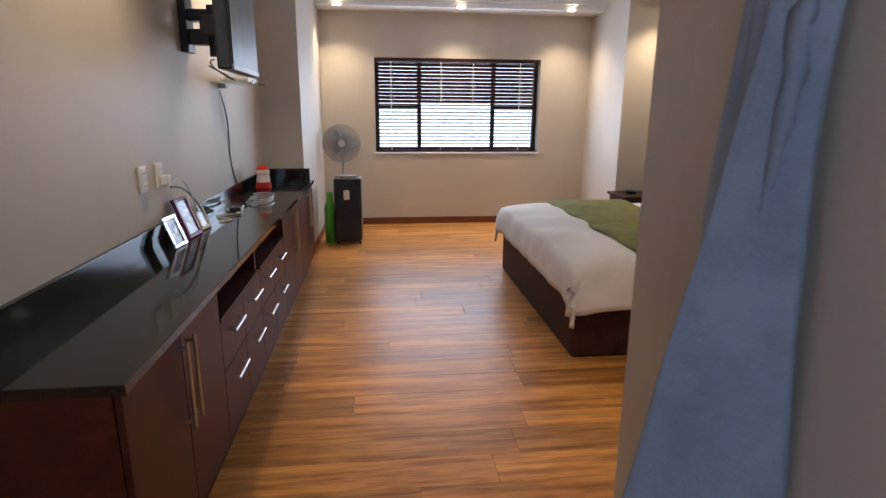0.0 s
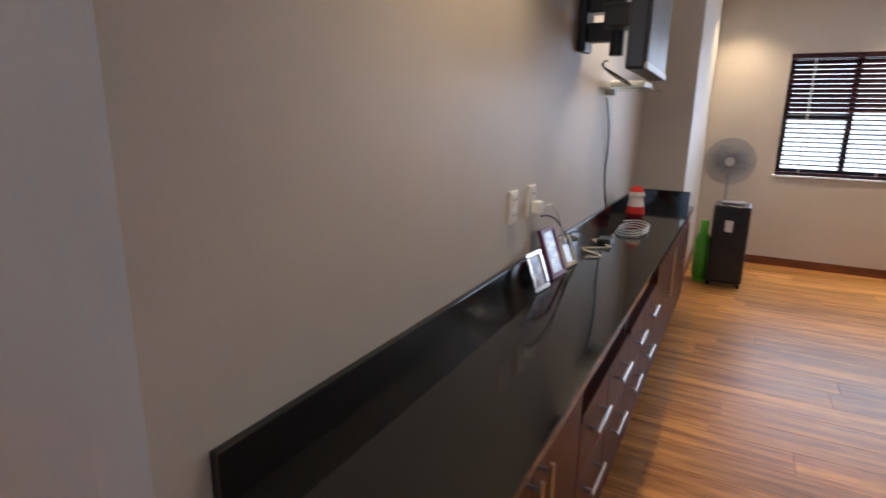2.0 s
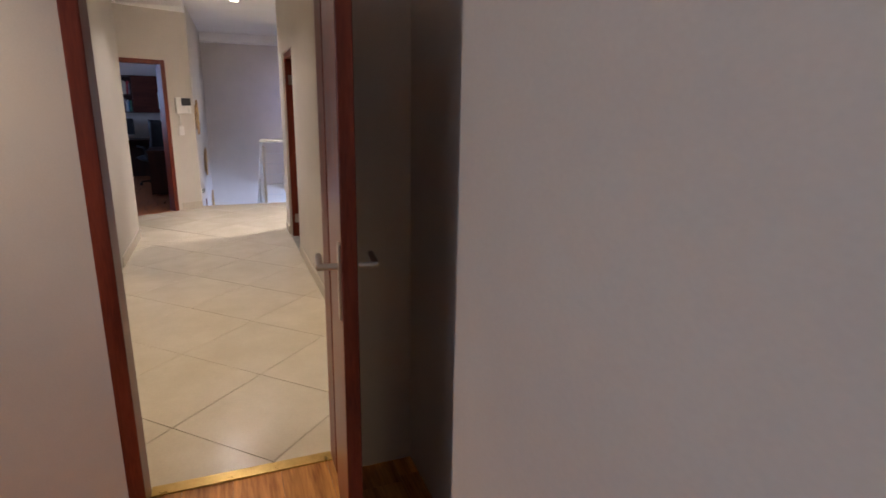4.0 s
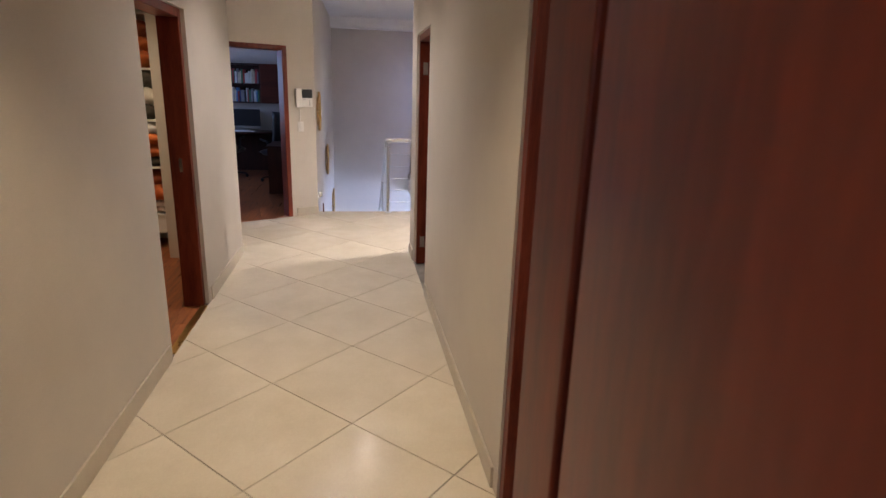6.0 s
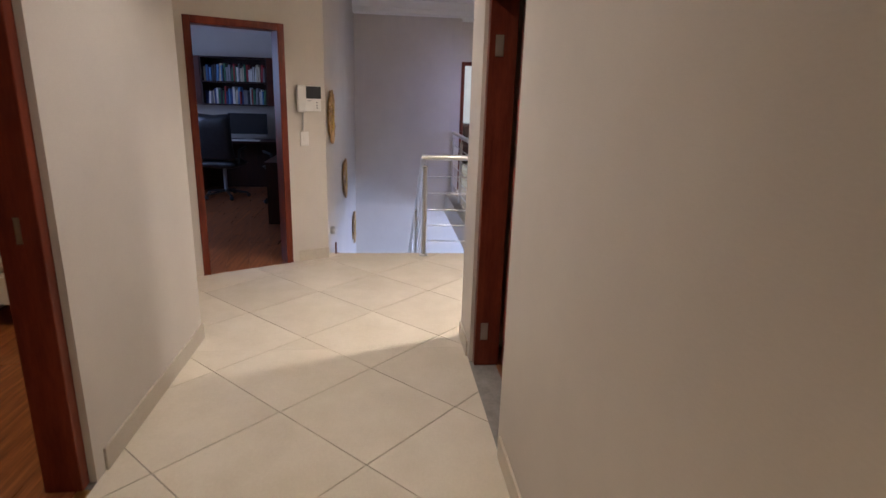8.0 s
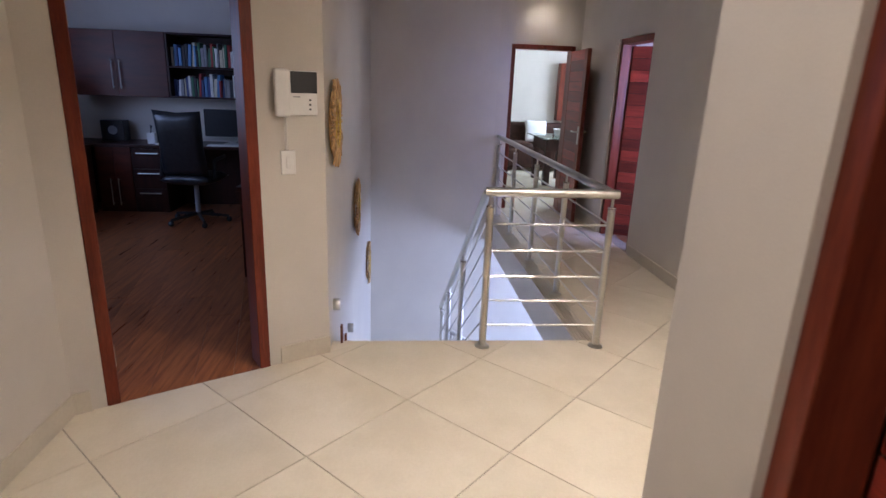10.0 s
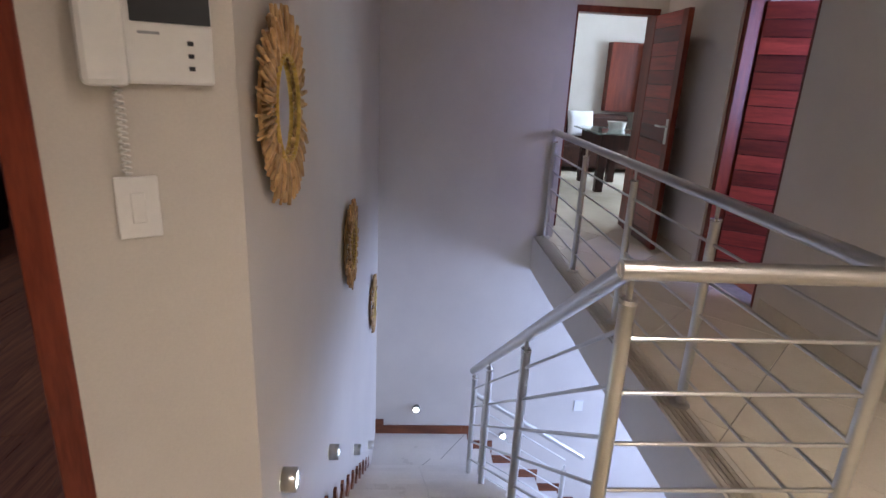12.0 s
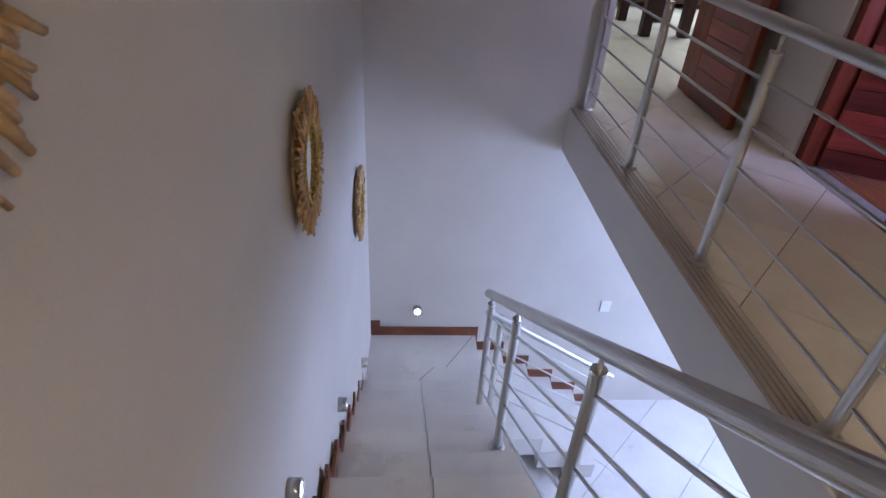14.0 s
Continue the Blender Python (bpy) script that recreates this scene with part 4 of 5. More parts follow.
part("base", lathe(bmesh.new(), [(0, 0.0), (0.2, 0.0), (0.2, 0.015), (0.05, 0.035), (0, 0.035)]), GREY, fan)
part("pole", R((0, 0.03, 0.03), (0, 0.03, 1.0), 0.013), GREY, fan)
part("motor", lathe(bmesh.new(), [(0, -0.12), (0.05, -0.11), (0.06, 0.0), (0.045, 0.03), (0, 0.035)], m=pose(0, 0.0, 1.06, 90, 0, 0)), GREY, fan, smooth=True)
gd = bmesh.new()
for r in (0.06, 0.08, 0.1, 0.12, 0.14, 0.16, 0.18, 0.20, 0.215):
    tube(gd, [(r * math.cos(k * 0.2618), -0.05 - 0.02 * (1 - r / 0.215), 1.06 + r * math.sin(k * 0.2618)) for k in range(25)], 0.0035, 4)
for k in range(60):
    a = k * math.pi / 30
    tube(gd, [(0.04 * math.cos(a), -0.075, 1.06 + 0.04 * math.sin(a)), (0.215 * math.cos(a), -0.05, 1.06 + 0.215 * math.sin(a)), (0.05 * math.cos(a), 0.05, 1.06 + 0.05 * math.sin(a))], 0.0028, 4)
part("guard", gd, GREY, fan)
for k in range(3):
    part("blade", ball(bmesh.new(), (0.1, 0, 0), (0.09, 0.055, 0.004), 12, pose(0, -0.02, 1.06, 0, 0, 0) @ Matrix.Rotation(radians(120 * k), 4, 'Y') @ pose(0, 0, 0, 65, 0, 0)), WPLAST, fan, smooth=True)
part("badge", R((0, -0.075, 1.06), (0, -0.083, 1.06), 0.042, seg=24), WPLAST, fan)

# ---- hall things ----
sign = thing("door_sign", "pink hanging door sign with a coral flower and ribbon", "sign")
SX = -4.543
part("board", B(SX - 0.008, SX, 2.665, 3.09, 1.205, 1.43, 0.003), PINK, sign)
for a in ((2.72, 1.43), (3.04, 1.43)):
    rb = bmesh.new(); d = Vector((0, 2.88 - a[0], 1.62 - a[1])); n = Vector((0, -d.z, d.y)).normalized() * 0.011
    p0, p1 = Vector((SX, a[0], a[1])), Vector((SX + 0.003, 2.88, 1.62))
    rb.faces.new([rb.verts.new(q) for q in (p0 - n, p0 + n, p1 + n, p1 - n)]); r = bmesh.ops.extrude_face_region(rb, geom=rb.faces[:])
    bmesh.ops.translate(rb, verts=[v for v in r["geom"] if isinstance(v, bmesh.types.BMVert)], vec=(0.002, 0, 0))
    part("ribbon", rb, CREAMF, sign)
hk = part("hook", ball(bmesh.new(), (SX + 0.0, 2.88, 1.63), (0.012, 0.026, 0.034)), WPLAST, sign, smooth=True)
fl = bmesh.new()
for k in range(11):
    a = k * 2 * math.pi / 11
    ball(fl, (SX + 0.012 + 0.006 * (k % 2), 2.715 + 0.03 * math.cos(a), 1.41 + 0.03 * math.sin(a)), (0.008, 0.022, 0.022), 8)
ball(fl, (SX + 0.022, 2.715, 1.41), (0.01, 0.018, 0.018), 8)
part("flower", fl, ROSE, sign, smooth=True)
bowb = bmesh.new()
tube(bowb, [(SX + 0.006, 2.70 + 0.012 * math.sin(k * 0.35), 1.385 - 0.0145 * k) for k in range(11)], 0.008)
tube(bowb, [(SX + 0.006, 2.725 + 0.006 * k, 1.375 - 0.012 * k) for k in range(7)], 0.006)
part("tail_ribbon", bowb, LETTER, sign)


def text(body, size, m, mat, parent, name="lettering"):
    c = bpy.data.curves.new("text", 'FONT'); c.body = body; c.size = size; c.extrude = 0.0015
    tmp = bpy.data.objects.new("text", c); scene.collection.objects.link(tmp)
    me = bpy.data.meshes.new_from_object(tmp.evaluated_get(bpy.context.evaluated_depsgraph_get()))
    bpy.data.objects.remove(tmp); bpy.data.curves.remove(c)
    me.transform(m); me.materials.clear(); me.materials.append(mat)
    o = new(name, me); o.parent = parent
    return o


TM = pose(SX + 0.002, 2.715, 1.0, 90, 0, 90)
text("Princess", 0.09, Matrix.Translation((0, 0.03, 0.315)) @ TM, LETTER, sign)
text("RESTING", 0.083, Matrix.Translation((0, 0.0, 0.245)) @ TM, LETTER, sign)

ic = thing("door_intercom", "cream wall intercom with a handset and dark screen", "intercom")
IM = SM @ Matrix.Translation((0, 0, 0))
part("body", box(bmesh.new(), 0.965, 1.175, -0.03, 0, 1.32, 1.53, 0.006, IM), WPLAST, ic)
part("handset", box(bmesh.new(), 0.955, 1.03, -0.055, -0.03, 1.315, 1.535, 0.012, IM), WPLAST, ic)
part("screen", box(bmesh.new(), 1.04, 1.172, -0.033, -0.03, 1.425, 1.525, m=IM), SCREEN, ic)
for k in range(3):
    part("button", box(bmesh.new(), 1.13, 1.14, -0.033, -0.03, 1.345 + 0.022 * k, 1.353 + 0.022 * k, m=IM), BLACK, ic)
part("nameplate", box(bmesh.new(), 1.05, 1.085, -0.0325, -0.03, 1.405, 1.41, m=IM), GREY, ic)
part("coiled_cord", tube(bmesh.new(), [IM @ Vector((1.01 + 0.008 * math.cos(k * 1.3), -0.02 + 0.008 * math.sin(k * 1.3), 1.318 - 0.0022 * k)) for k in range(75)], 0.0022, 4), WPLAST, ic)
sw = thing("light_switch", "cream wall switch plate below the intercom", "light switch")
part("plate", box(bmesh.new(), 0.985, 1.06, -0.01, 0, 1.03, 1.15, 0.003, IM), WPLAST, sw)
part("rocker", box(bmesh.new(), 1.01, 1.035, -0.014, -0.01, 1.06, 1.12, 0.002, IM), WPLAST, sw)
sw2 = thing("light_switch", "white wall switch plate on the stairwell wall", "light switch")
part("plate", B(-13.60, -13.59, 3.27, 3.36, -1.82, -1.70, 0.003), WPLAST, sw2)
part("rocker", B(-13.59, -13.586, 3.30, 3.33, -1.78, -1.74, 0.001), WPLAST, sw2)


# sunburst mirrors on the stair wall
def mirror(x, z, rz, ri, ro, seed, label):
    t = thing("sunburst_mirror", label, "mirror", (x, 1.20 + 0.022 * (-9.965 - x) + 0.012, z), group="sunburst mirrors on the stair wall")
    rnd = random.Random(seed)
    part("glass", R((0, 0.0, 0), (0, 0.012, 0), ri + 0.01, seg=48), MIRROR, t)
    part("backing", R((0, -0.01, 0), (0, -0.001, 0), ri + 0.05, seg=40), TWIG, t)
    ring = [((ri + 0.004) * math.cos(k * math.pi / 20), 0.022, (ri + 0.004) * math.sin(k * math.pi / 20)) for k in range(41)]
    part("rope_ring", tube(bmesh.new(), ring, 0.006), ROPE, t, "golden rope trim round the glass", smooth=True)
    n = 200
    for k in range(n):
        a = 2 * math.pi * k / n + rnd.uniform(-0.02, 0.02); r0 = ri - 0.004 + rnd.uniform(0, 0.02); r1 = ro * rnd.uniform(0.84, 1.0)
        y0 = 0.014 + rnd.uniform(-0.006, 0.006); y1 = rnd.uniform(0.004, 0.026); sk = rnd.uniform(-0.05, 0.05)
        mid = ((r0 + r1) / 2 * math.cos(a + sk * 0.3), (y0 + y1) / 2 + 0.004, (r0 + r1) / 2 * math.sin(a + sk * 0.3))
        e = (r1 * math.cos(a + sk), y1, r1 * math.sin(a + sk)); st = (r0 * math.cos(a), y0, r0 * math.sin(a)); w = rnd.uniform(0.004, 0.0075)
        tb = bmesh.new(); rod(tb, st, mid, w * 0.8, w, 6); rod(tb, mid, e, w, w * 0.75, 6)
        part("twig", tb, TWIG, t, smooth=True)


mirror(-10.25, 1.26, 0, 0.125, 0.25, 1, "round mirror in a sunburst frame of golden driftwood twigs")
mirror(-11.58, 0.50, 0, 0.125, 0.24, 2, "round mirror framed with radiating pale twigs")
mirror(-12.95, -0.42, 0, 0.125, 0.24, 3, "round twig-framed mirror lowest on the stair wall")

# step lights
for x, z in ((-10.16, 0.21), (-10.95, -0.30), (-11.86, -0.98), (-12.84, -1.68)):
    t = thing("step_light", "round steel step light with bright white diodes", "step light", (x, 1.20 + 0.022 * (-9.965 - x), z), group="step lights")
    part("housing", lathe(bmesh.new(), [(0.034, 0), (0.036, 0.0), (0.036, 0.042), (0.03, 0.045), (0.027, 0.04)], m=pose(0, 0, 0, -90)), STEEL, t, smooth=True)
    part("diode_face", R((0, 0.03, 0), (0, 0.04, 0), 0.027, seg=20), LED, t)
for y, z in ((1.68, -1.81), (2.57, -2.11)):
    t = thing("step_light", "round steel step light with bright white diodes", "step light", (-13.60, y, z), group="step lights")
    part("housing", lathe(bmesh.new(), [(0.034, 0), (0.036, 0.0), (0.036, 0.042), (0.03, 0.045), (0.027, 0.04)], m=pose(0, 0, 0, 0, 90)), STEEL, t, smooth=True)
    part("diode_face", R((0.03, 0, 0), (0.04, 0, 0), 0.027, seg=20), LED, t)

# ---- linen room ----
lin = thing("linen_shelves", "white built-in shelves full of cushions and bedding", "shelving")
LX0, LX1, LY0, LY1 = -8.76, -8.36, -1.7, -0.04
for z in (0.34, 0.79, 1.22, 1.67, 2.13):
    part("shelf_board", B(LX0, LX1, LY0, LY1, z - 0.018, z, 0.002), WPLAST, lin)
part("plinth_board", B(LX1 - 0.03, LX1 - 0.012, LY0, LY1, 0.16, 0.322, 0.002), WPLAST, lin)
for y in (LY0, LY1 - 0.018, -0.9):
    part("side_panel", B(LX0, LX1 - 0.002, y, y + 0.018, 0.0, 2.4), WPLAST, lin)
_r = random.Random(4)
NOTE = {ORANGE: "plump orange cushion stacked on the linen shelf", RUST: "rust-coloured cushion stacked on the linen shelf", PATT: "patterned quilt folded on the linen shelf", DARKF: "dark blanket folded on the linen shelf"}
# each shelf: two kinds of stack, bottom to top, side by side in turn
SHELVES = {0.34: ((PATT, ORANGE, RUST), (PATT, PATT, CREAMF)), 0.79: ((DARKF, ORANGE, ORANGE, LINEN), (DARKF, RUST, LINEN)), 1.22: ((DARKF, CREAMF, DARKF), (LINEN, CREAMF, PATT)), 1.67: ((ORANGE, ORANGE, RUST), (RUST, ORANGE, RUST))}
for z, stacks in SHELVES.items():
    for c, y in enumerate((-0.27, -0.67, -1.12, -1.47)):
        mats = stacks[c % 2]; zz = z; base = 0.225 / len(mats)
        for mat in mats:
            hgt = base * _r.uniform(0.88, 1.08); soft = mat in (ORANGE, RUST)
            m = pose(-8.55 + _r.uniform(-0.015, 0.03), y + _r.uniform(-0.012, 0.012), zz + hgt + 0.002, _r.uniform(-4, 4), _r.uniform(-5, 5), _r.uniform(-7, 7))
            tagged(part("cushion" if soft else "folded_bedding", cushion(bmesh.new(), (0, 0, 0), (0.19, 0.185, hgt), m, p=2.8 if soft else 4.5, rough=0.45), mat, smooth=True),
                   NOTE.get(mat, "pale bedding folded on the linen shelf"), "cushion" if soft else "bedding", "stacks on the linen shelves")
            zz += hgt * 1.72

# ---- study ----
def unit(name, y0, y1, z0, z1, x0, x1, label, doors=2):
    t = thing(name, label, "cabinet")
    part("body", B(x0, x1 - 0.02, y0, y1, z0, z1), DARKWOOD, t)
    w = (y1 - y0) / doors
    for k in range(doors):
        d = part("door", B(x1 - 0.018, x1, y0 + w * k + 0.002, y0 + w * (k + 1) - 0.002, z0 + 0.003, z1 - 0.003, 0.002), CABWOOD, t)
        hy = y0 + w * (k + 1) - 0.04 if k % 2 == 0 else y0 + w * k + 0.04
        bar_handle(d, (x1, hy, z0 + 0.08), (x1, hy, z0 + 0.38) if z1 - z0 > 0.45 else (x1, hy, z1 - 0.05))
    return t


unit("wall_cabinet", -1.95, -0.91, 1.25, 1.93, -13.95, -13.58, "dark red wall cabinet with steel bar handles")
unit("wall_cabinet", 0.02, 0.98, 1.25, 1.93, -13.95, -13.58, "dark red wall cabinet with steel bar handles")
bs = thing("bookshelf", "dark wooden open wall shelf filled with books", "bookshelf")
for z in (1.25, 1.57, 1.91):
    part("shelf_board", B(-13.95, -13.59, -0.91, 0.02, z, z + 0.018), DARKWOOD, bs)
for y in (-0.908, 0.0):
    part("side_panel", B(-13.95, -13.59, y, y + 0.018, 1.268, 1.91), DARKWOOD, bs)
part("back_panel", B(-13.95, -13.94, -0.89, 0.0, 1.268, 1.91), DARKWOOD, bs)
_r = random.Random(7)
for z in (1.268, 1.588):
    y = -0.88
    while y < -0.04:
        w = _r.uniform(0.014, 0.036); h = _r.uniform(0.17, 0.25)
        mm = pose(-13.65 - _r.uniform(0, 0.03), y + w / 2, z + 0.001, _r.choice((0, 0, 0, -4)), 0, 0)
        tagged(part("book", box(bmesh.new(), -0.16, 0.0, -w / 2, w / 2, 0.0, h, 0.002, mm), _r.choice(PAPER)), "book standing upright on the study shelf", "book", "books on the study shelf")
        y += w + 0.003
dk = thing("study_desk", "long dark wooden built-in desk along the study wall", "desk")
part("top", B(-13.95, -13.39, -2.28, 0.95, 0.72, 0.752, 0.004), DARKWOOD, dk)
part("back_panel", B(-13.95, -13.91, -2.28, 0.95, 0.0, 0.72), DARKWOOD, dk)
for y0, y1, n in ((-1.31, -0.96, 3), (0.2, 0.55, 3)):
    ped = part("drawer_pedestal", B(-13.91, -13.43, y0, y1, 0.0, 0.72), DARKWOOD, dk)
    for k in range(n):
        d = part("drawer_front", B(-13.428, -13.41, y0 + 0.003, y1 - 0.003, 0.05 + 0.22 * k, 0.265 + 0.22 * k, 0.002), DARKWOOD, ped)
        bar_handle(dk, (-13.41, y0 + 0.06, 0.22 + 0.22 * k), (-13.41, y1 - 0.06, 0.22 + 0.22 * k))
lc = unit("desk_cupboard", -1.69, -1.32, 0.0, 0.72, -13.91, -13.415, "dark wooden cupboard under the desk")
run = thing("study_side_cabinet", "dark wooden cupboard run with a worktop along the study side wall", "cabinet")
part("top", B(-13.385, -11.9, -2.28, -1.68, 0.72, 0.75, 0.004), DARKWOOD, run)
part("body", B(-13.38, -11.92, -2.28, -1.72, 0.0, 0.72), DARKWOOD, run)
for k in range(3):
    d = part("door", B(-13.37 + 0.48 * k, -12.9 + 0.48 * k, -1.72, -1.70, 0.05, 0.715, 0.002), DARKWOOD, run)
    hx = -12.95 + 0.48 * k if k % 2 == 0 else -13.31 + 0.48 * k
    bar_handle(d, (hx, -1.70, 0.34), (hx, -1.70, 0.64), (0, 0.03, 0))
dr = thing("desk_return", "dark wooden drawer cabinet standing beside the study door", "cabinet")
part("top", B(-11.9, -11.1, 0.42, 0.98, 0.70, 0.73, 0.004), DARKWOOD, dr)
part("body", B(-11.88, -11.12, 0.44, 0.97, 0.04, 0.70), DARKWOOD, dr)
mon = thing("monitor", "black all-in-one computer screen on a silver foot", "monitor")
part("panel", B(-13.67, -13.63, -0.58, -0.02, 0.84, 1.14, 0.008), SCREEN, mon)
part("chin", B(-13.672, -13.628, -0.58, -0.02, 0.80, 0.84, 0.004), STEEL, mon)
part("foot", B(-13.73, -13.58, -0.38, -0.22, 0.75, 0.76, 0.003), STEEL, mon)
part("neck", B(-13.69, -13.675, -0.34, -0.26, 0.76, 0.9), STEEL, mon)
tagged(part("keyboard", B(-13.52, -13.41, -0.5, -0.1, 0.752, 0.768, 0.003), WPLAST), "white keyboard on the study desk", "keyboard")
tagged(part("papers", B(-13.58, -13.43, -1.05, -0.9, 0.751, 0.768, 0.002), WPLAST), "small stack of papers on the desk", "papers")
pc = thing("pen_cup", "white square cup with pens on the desk", "pen cup")
part("cup", B(-13.6, -13.52, -1.17, -1.09, 0.751, 0.87, 0.004), WPLAST, pc)
for k in range(3):
    part("pen", R((-13.58 + 0.02 * k, -1.14, 0.86), (-13.59 + 0.025 * k, -1.15 + 0.02 * k, 0.95), 0.004, seg=6), BLACK, pc)
ck = thing("desk_clock", "dark square desk clock with a pale round face", "clock")
part("case", B(-13.88, -13.73, -1.75, -1.5, 0.75, 0.98, 0.006), BLACK, ck)
part("dial", R((-13.73, -1.62, 0.87), (-13.724, -1.62, 0.87), 0.05, seg=24), GREY, ck)
bd = thing("leaning_board", "tall black board leaning beside the study desk", "board")
part("panel", box(bmesh.new(), -0.02, 0.02, -0.3, 0.3, 0, 0.75, 0.005, pose(-12.75, -2.08, 0.751, 0, -10, 25)), BLACK, bd)
part("label", box(bmesh.new(), 0.021, 0.024, 0.12, 0.2, 0.3, 0.38, m=pose(-12.75, -2.08, 0.751, 0, -10, 25)), WPLAST, bd)
part("label", box(bmesh.new(), 0.021, 0.024, -0.1, 0.22, 0.66, 0.69, m=pose(-12.75, -2.08, 0.751, 0, -10, 25)), WPLAST, bd)


def office_chair(x, y, rz):
    t = thing("office_chair", "black high-backed leather office chair on castors", "chair", (x, y, 0), rz, "office chairs")
    part("seat", cushion(bmesh.new(), (0, 0, 0.48), (0.25, 0.25, 0.06), p=4), BLACK, t, smooth=True)
    part("backrest", cushion(bmesh.new(), (0, 0, 0), (0.33, 0.24, 0.06), pose(-0.23, 0, 0.84, 0, 82, 0), p=4), BLACK, t, smooth=True)
    part("gas_column", R((0, 0, 0.1), (0, 0, 0.45), 0.025), GREY, t)
    for s in (-0.27, 0.27):
        bm = tube(bmesh.new(), [(-0.15, s, 0.5), (-0.12, s, 0.68), (0.12, s, 0.70)], 0.018); part("armrest", bm, BLACK, t)
    for k in range(5):
        a = k * 2 * math.pi / 5
        leg = part("leg", R((0, 0, 0.1), (0.3 * math.cos(a), 0.3 * math.sin(a), 0.065), 0.02, 0.014), BLACK, t)
        part("castor", ball(bmesh.new(), (0.3 * math.cos(a), 0.3 * math.sin(a), 0.03), (0.03, 0.03, 0.03), 10), BLACK, leg)


office_chair(-12.98, -0.5, 172); office_chair(-12.6, 0.42, 215)

# ---- far room ----
sofa = thing("sofa", "dark brown leather sofa seen through the far doorway", "sofa")
part("seat_base", B(-18.2, -17.4, 3.3, 5.2, 0.06, 0.42, 0.04), LEATHER, sofa)
part("backrest", B(-18.48, -18.18, 3.3, 5.2, 0.1, 0.85, 0.06), LEATHER, sofa)
for y in (3.12, 5.2):
    part("armrest", B(-18.45, -17.4, y, y + 0.18, 0.06, 0.62, 0.05), LEATHER, sofa)
for y in (3.33, 4.27):
    part("seat_cushion", cushion(bmesh.new(), (-17.78, y + 0.45, 0.44), (0.38, 0.44, 0.08), p=5), LEATHER, sofa, smooth=True)
for x in (-18.4, -17.5):
    for y in (3.2, 5.3):
        part("foot", B(x - 0.03, x + 0.03, y - 0.03, y + 0.03, 0, 0.07), DARKWOOD, sofa)
tagged(part("cushion", cushion(bmesh.new(), (0, 0, 0), (0.22, 0.22, 0.08), pose(-18.0, 4.32, 0.70, 0, 68, 0)), LINEN, smooth=True), "white square cushion on the dark sofa", "cushion")
wd = thing("wardrobe", "dark mahogany wardrobe against the far room wall", "wardrobe")
part("body", B(-18.5, -17.92, 5.42, 6.18, 0, 2.0), MAHOG, wd)
part("side_unit", B(-18.5, -18.3, 4.80, 5.42, 0.9, 2.0), MAHOG, wd)
for y in (5.43, 5.81):
    d = part("door", B(-17.92, -17.90, y, y + 0.37, 0.05, 1.98, 0.003), MAHOG, wd)
    bar_handle(d, (-17.90, 5.76 if y < 5.5 else 5.85, 0.95), (-17.90, 5.76 if y < 5.5 else 5.85, 1.25))
tb = thing("games_table", "dark wooden table with a green glass top", "table")
part("top", B(-16.75, -15.7, 3.86, 4.55, 0.74, 0.76, 0.003), GLASS, tb)
part("apron", B(-16.65, -15.8, 3.95, 4.46, 0.55, 0.738), DARKWOOD, tb)
for x in (-16.6, -15.85):
    for y in (4.0, 4.41):
        part("leg", B(x - 0.05, x + 0.05, y - 0.05, y + 0.05, 0, 0.55, 0.006), DARKWOOD, tb)
tagged(part("bowl", lathe(bmesh.new(), [(0, 0), (0.1, 0), (0.13, 0.1), (0.125, 0.1), (0.09, 0.01), (0, 0.01)], m=Matrix.Translation((-16.4, 4.35, 0.761))), WPLAST), "white bowl on the glass table", "bowl")


# ---- floor pieces ----
def clip(poly, region):
    """A convex polygon cut to a convex region, both counter-clockwise."""
    for (ax, ay), (bx, by) in zip(region, region[1:] + region[:1]):
        out = []
        for p, q in zip(poly, poly[1:] + poly[:1]):
            dp = (bx - ax) * (p[1] - ay) - (by - ay) * (p[0] - ax); dq = (bx - ax) * (q[1] - ay) - (by - ay) * (q[0] - ax)
            if dp >= 0:
                out.append(p)
            if (dp >= 0) != (dq >= 0):
                f = dp / (dp - dq); out.append((p[0] + f * (q[0] - p[0]), p[1] + f * (q[1] - p[1])))
        poly = out
        if len(poly) < 3:
            return []
    return poly


def piece(name, poly, z, thick, mat, parent, origin=None):
    if len(poly) < 3:
        return
    area = sum(p[0] * q[1] - q[0] * p[1] for p, q in zip(poly, poly[1:] + poly[:1])) / 2
    if area < 2e-4:
        return
    cx, cy = sum(p[0] for p in poly) / len(poly), sum(p[1] for p in poly) / len(poly)
    n = len(poly); b = 0.0012
    vs = [(p[0] - cx, p[1] - cy, -thick) for p in poly] + [(p[0] - cx, p[1] - cy, -b) for p in poly]
    vs += [((p[0] - cx) * (1 - b / max(0.02, abs(area) ** 0.5)), (p[1] - cy) * (1 - b / max(0.02, abs(area) ** 0.5)), 0) for p in poly]
    fs = [tuple(range(2 * n, 3 * n))]
    for r in (0, n):
        fs += [(r + i, r + (i + 1) % n, r + n + (i + 1) % n, r + n + i) for i in range(n)]
    me = bpy.data.meshes.new(name); me.from_pydata(vs, [], fs); me.materials.append(mat)
    o = new(name, me); o.parent = parent; o.location = (cx, cy, z)


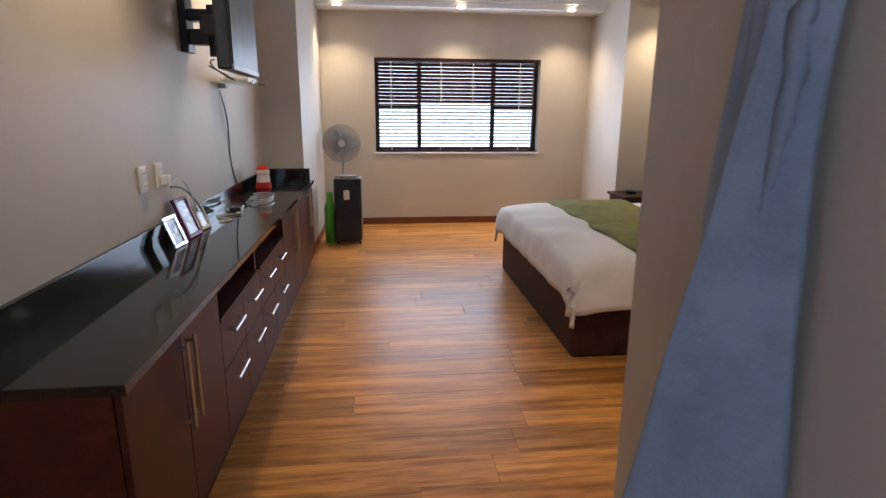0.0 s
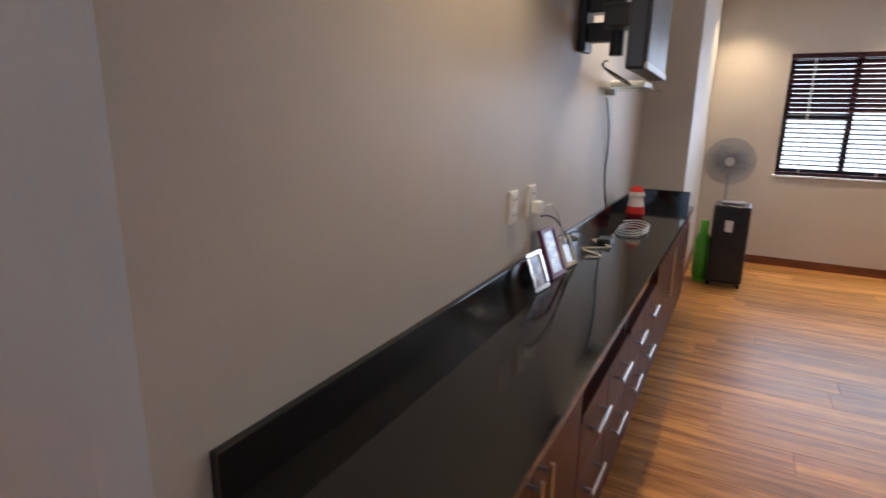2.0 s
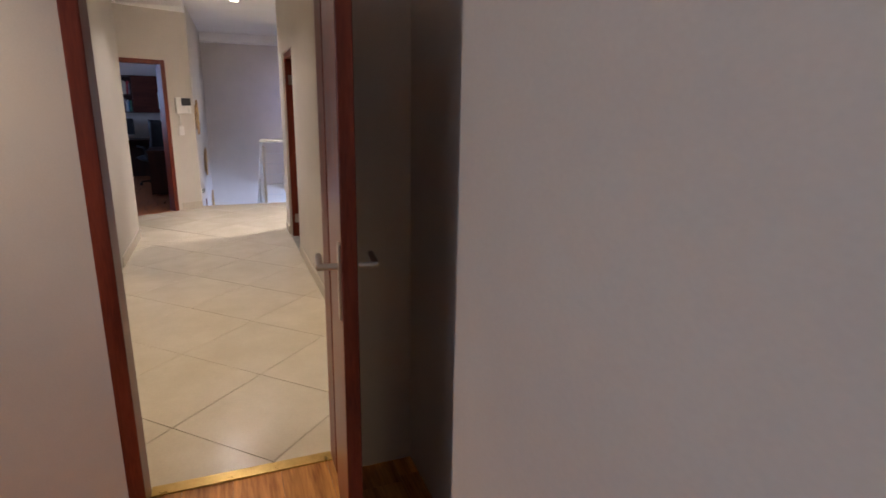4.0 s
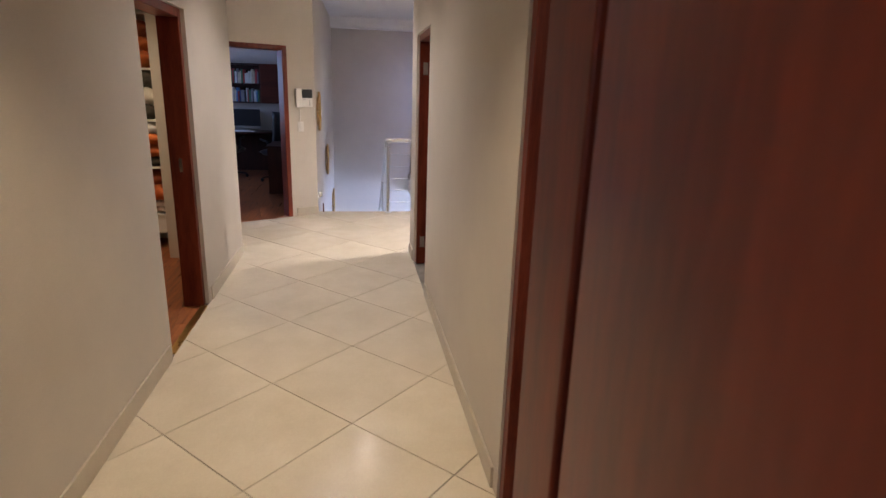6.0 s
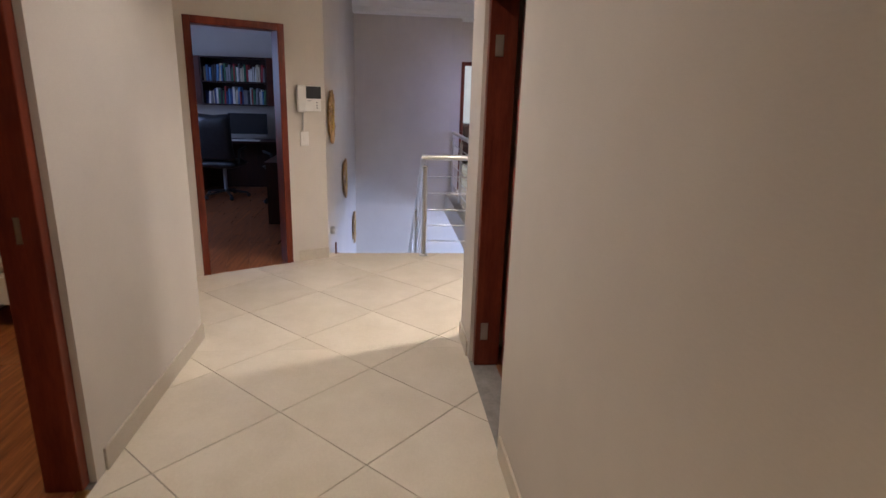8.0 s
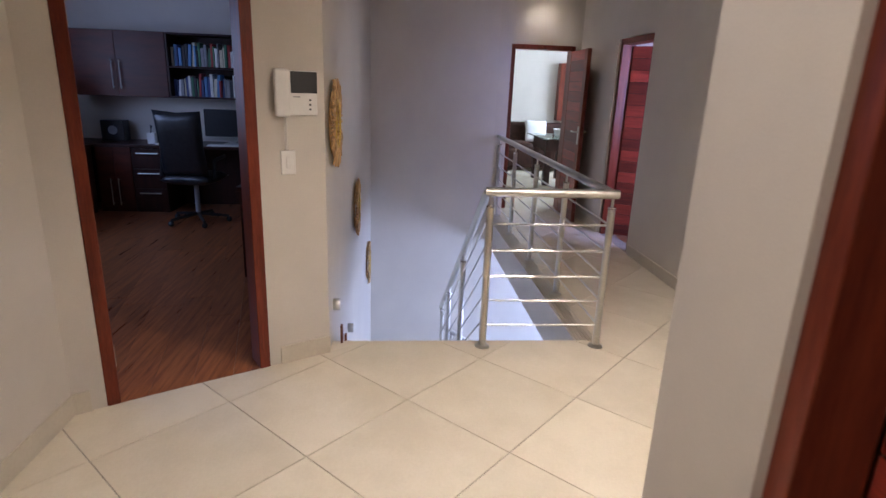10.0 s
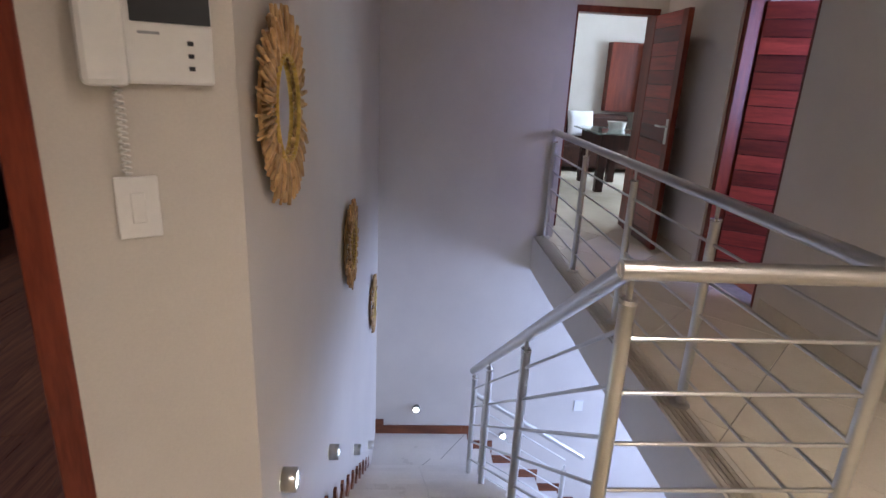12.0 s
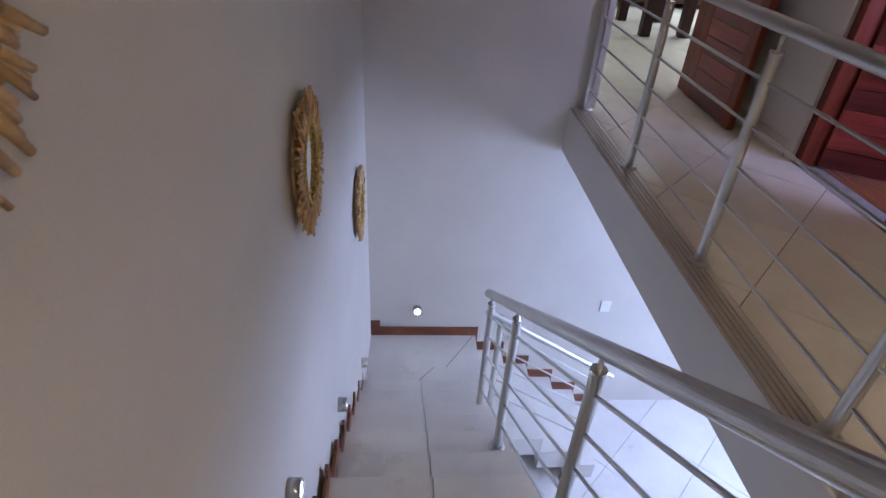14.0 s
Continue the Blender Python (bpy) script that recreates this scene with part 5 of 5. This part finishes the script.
def tiles(parent, regions, mat, z, x0, y0, step, box4):
    h = step / 2 ** 0.5; g = 0.0022 * 2 ** 0.5; k = h - g
    nx = int((box4[1] - box4[0]) / h) + 4; ny = int((box4[3] - box4[2]) / h) + 4
    i0, j0 = math.floor((box4[0] - x0) / h) - 1, math.floor((box4[2] - y0) / h) - 1
    for i in range(i0, i0 + nx):
        for j in range(j0, j0 + ny):
            if (i + j) % 2 == 0:
                continue
            cx, cy = x0 + i * h, y0 + j * h
            for rg in regions:
                piece("tile", clip([(cx - k, cy), (cx, cy - k), (cx + k, cy), (cx, cy + k)], rg), z, 0.006, mat, parent)


tiles(bpy.data.objects["floor_hall"], [[(-8.0, 0.60), (-3.49, 0.60), (-3.49, 2.20), (-8.0, 2.20)]], TILE, 0.0, -6.05, 1.635, 0.6, (-8.0, -3.4, 0.5, 2.3))
tiles(bpy.data.objects["floor_landing"], [[(-10.1, 1.44), (-9.36, 0.13), (-8.0, 0.13), (-8.0, 3.8), (-10.1, 3.8)], [(-10.1, 1.2), (-9.96, 1.19), (-10.1, 1.44)], [(-14.0, 2.82), (-10.1, 2.82), (-10.1, 3.8), (-14.0, 3.8)]], TILE, 0.0, -6.05, 1.635, 0.6, (-15, -7.9, 0, 3.9))
tiles(bpy.data.objects["floor_lower"], [[(-13.6, 1.2), (-8.2, 1.2), (-8.2, 6.1), (-13.6, 6.1)]], STEP, -2.972, -6.06, 1.66, 0.6, (-13.6, -8.2, 1.1, 6.1))
struct("trim_landing_edge", B(-13.6, -10.1, 2.698, 2.818, -0.005, -0.0005), SKIRT, "beige nosing tile along the landing edge", "trim")


def planks(parent, region, mat, z, width, length, angle, seed):
    rnd = random.Random(seed); c, s = math.cos(radians(angle)), math.sin(radians(angle))
    us = [p[0] * c + p[1] * s for p in region]; vs = [-p[0] * s + p[1] * c for p in region]
    v = min(vs)
    while v < max(vs):
        u = min(us) - rnd.uniform(0, length)
        while u < max(us):
            q = [(u, v), (u + length - 0.0012, v), (u + length - 0.0012, v + width - 0.0012), (u, v + width - 0.0012)]
            loc = clip([(a * c - b * s, a * s + b * c) for a, b in q], region)
            piece("plank", loc, z, 0.01, mat, parent)
            u += length
        v += width


planks(bed_floor, [(-1.2, 1.93), (3.01, 1.93), (3.01, 7.95), (-1.2, 7.95)], LAMINATE, 0.0, 0.19, 1.29, 0, 2)
planks(bed_floor, [(-3.46, -1.0), (0.41, -1.0), (0.41, 1.93), (-1.2, 1.93), (-3.46, 1.93)], LAMINATE, 0.0, 0.19, 1.29, 0, 3)
planks(bed_floor, [(-3.46, 1.93), (-2.2, 1.93), (-2.2, 2.2), (-3.46, 2.2)], LAMINATE, 0.0, 0.19, 1.29, 0, 6)
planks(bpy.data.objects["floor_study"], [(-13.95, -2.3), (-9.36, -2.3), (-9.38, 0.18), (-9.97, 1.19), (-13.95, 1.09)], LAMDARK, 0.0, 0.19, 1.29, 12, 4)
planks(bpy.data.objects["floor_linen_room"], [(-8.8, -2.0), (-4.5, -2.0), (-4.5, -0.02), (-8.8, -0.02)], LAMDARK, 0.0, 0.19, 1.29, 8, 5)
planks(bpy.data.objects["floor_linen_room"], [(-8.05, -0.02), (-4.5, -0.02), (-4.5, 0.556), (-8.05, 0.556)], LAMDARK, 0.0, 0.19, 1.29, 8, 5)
struct("threshold_linen", B(-6.81, -6.04, 0.555, 0.60, -0.004, 0.005), BRASS, "brass threshold strip at the linen room door", "trim")
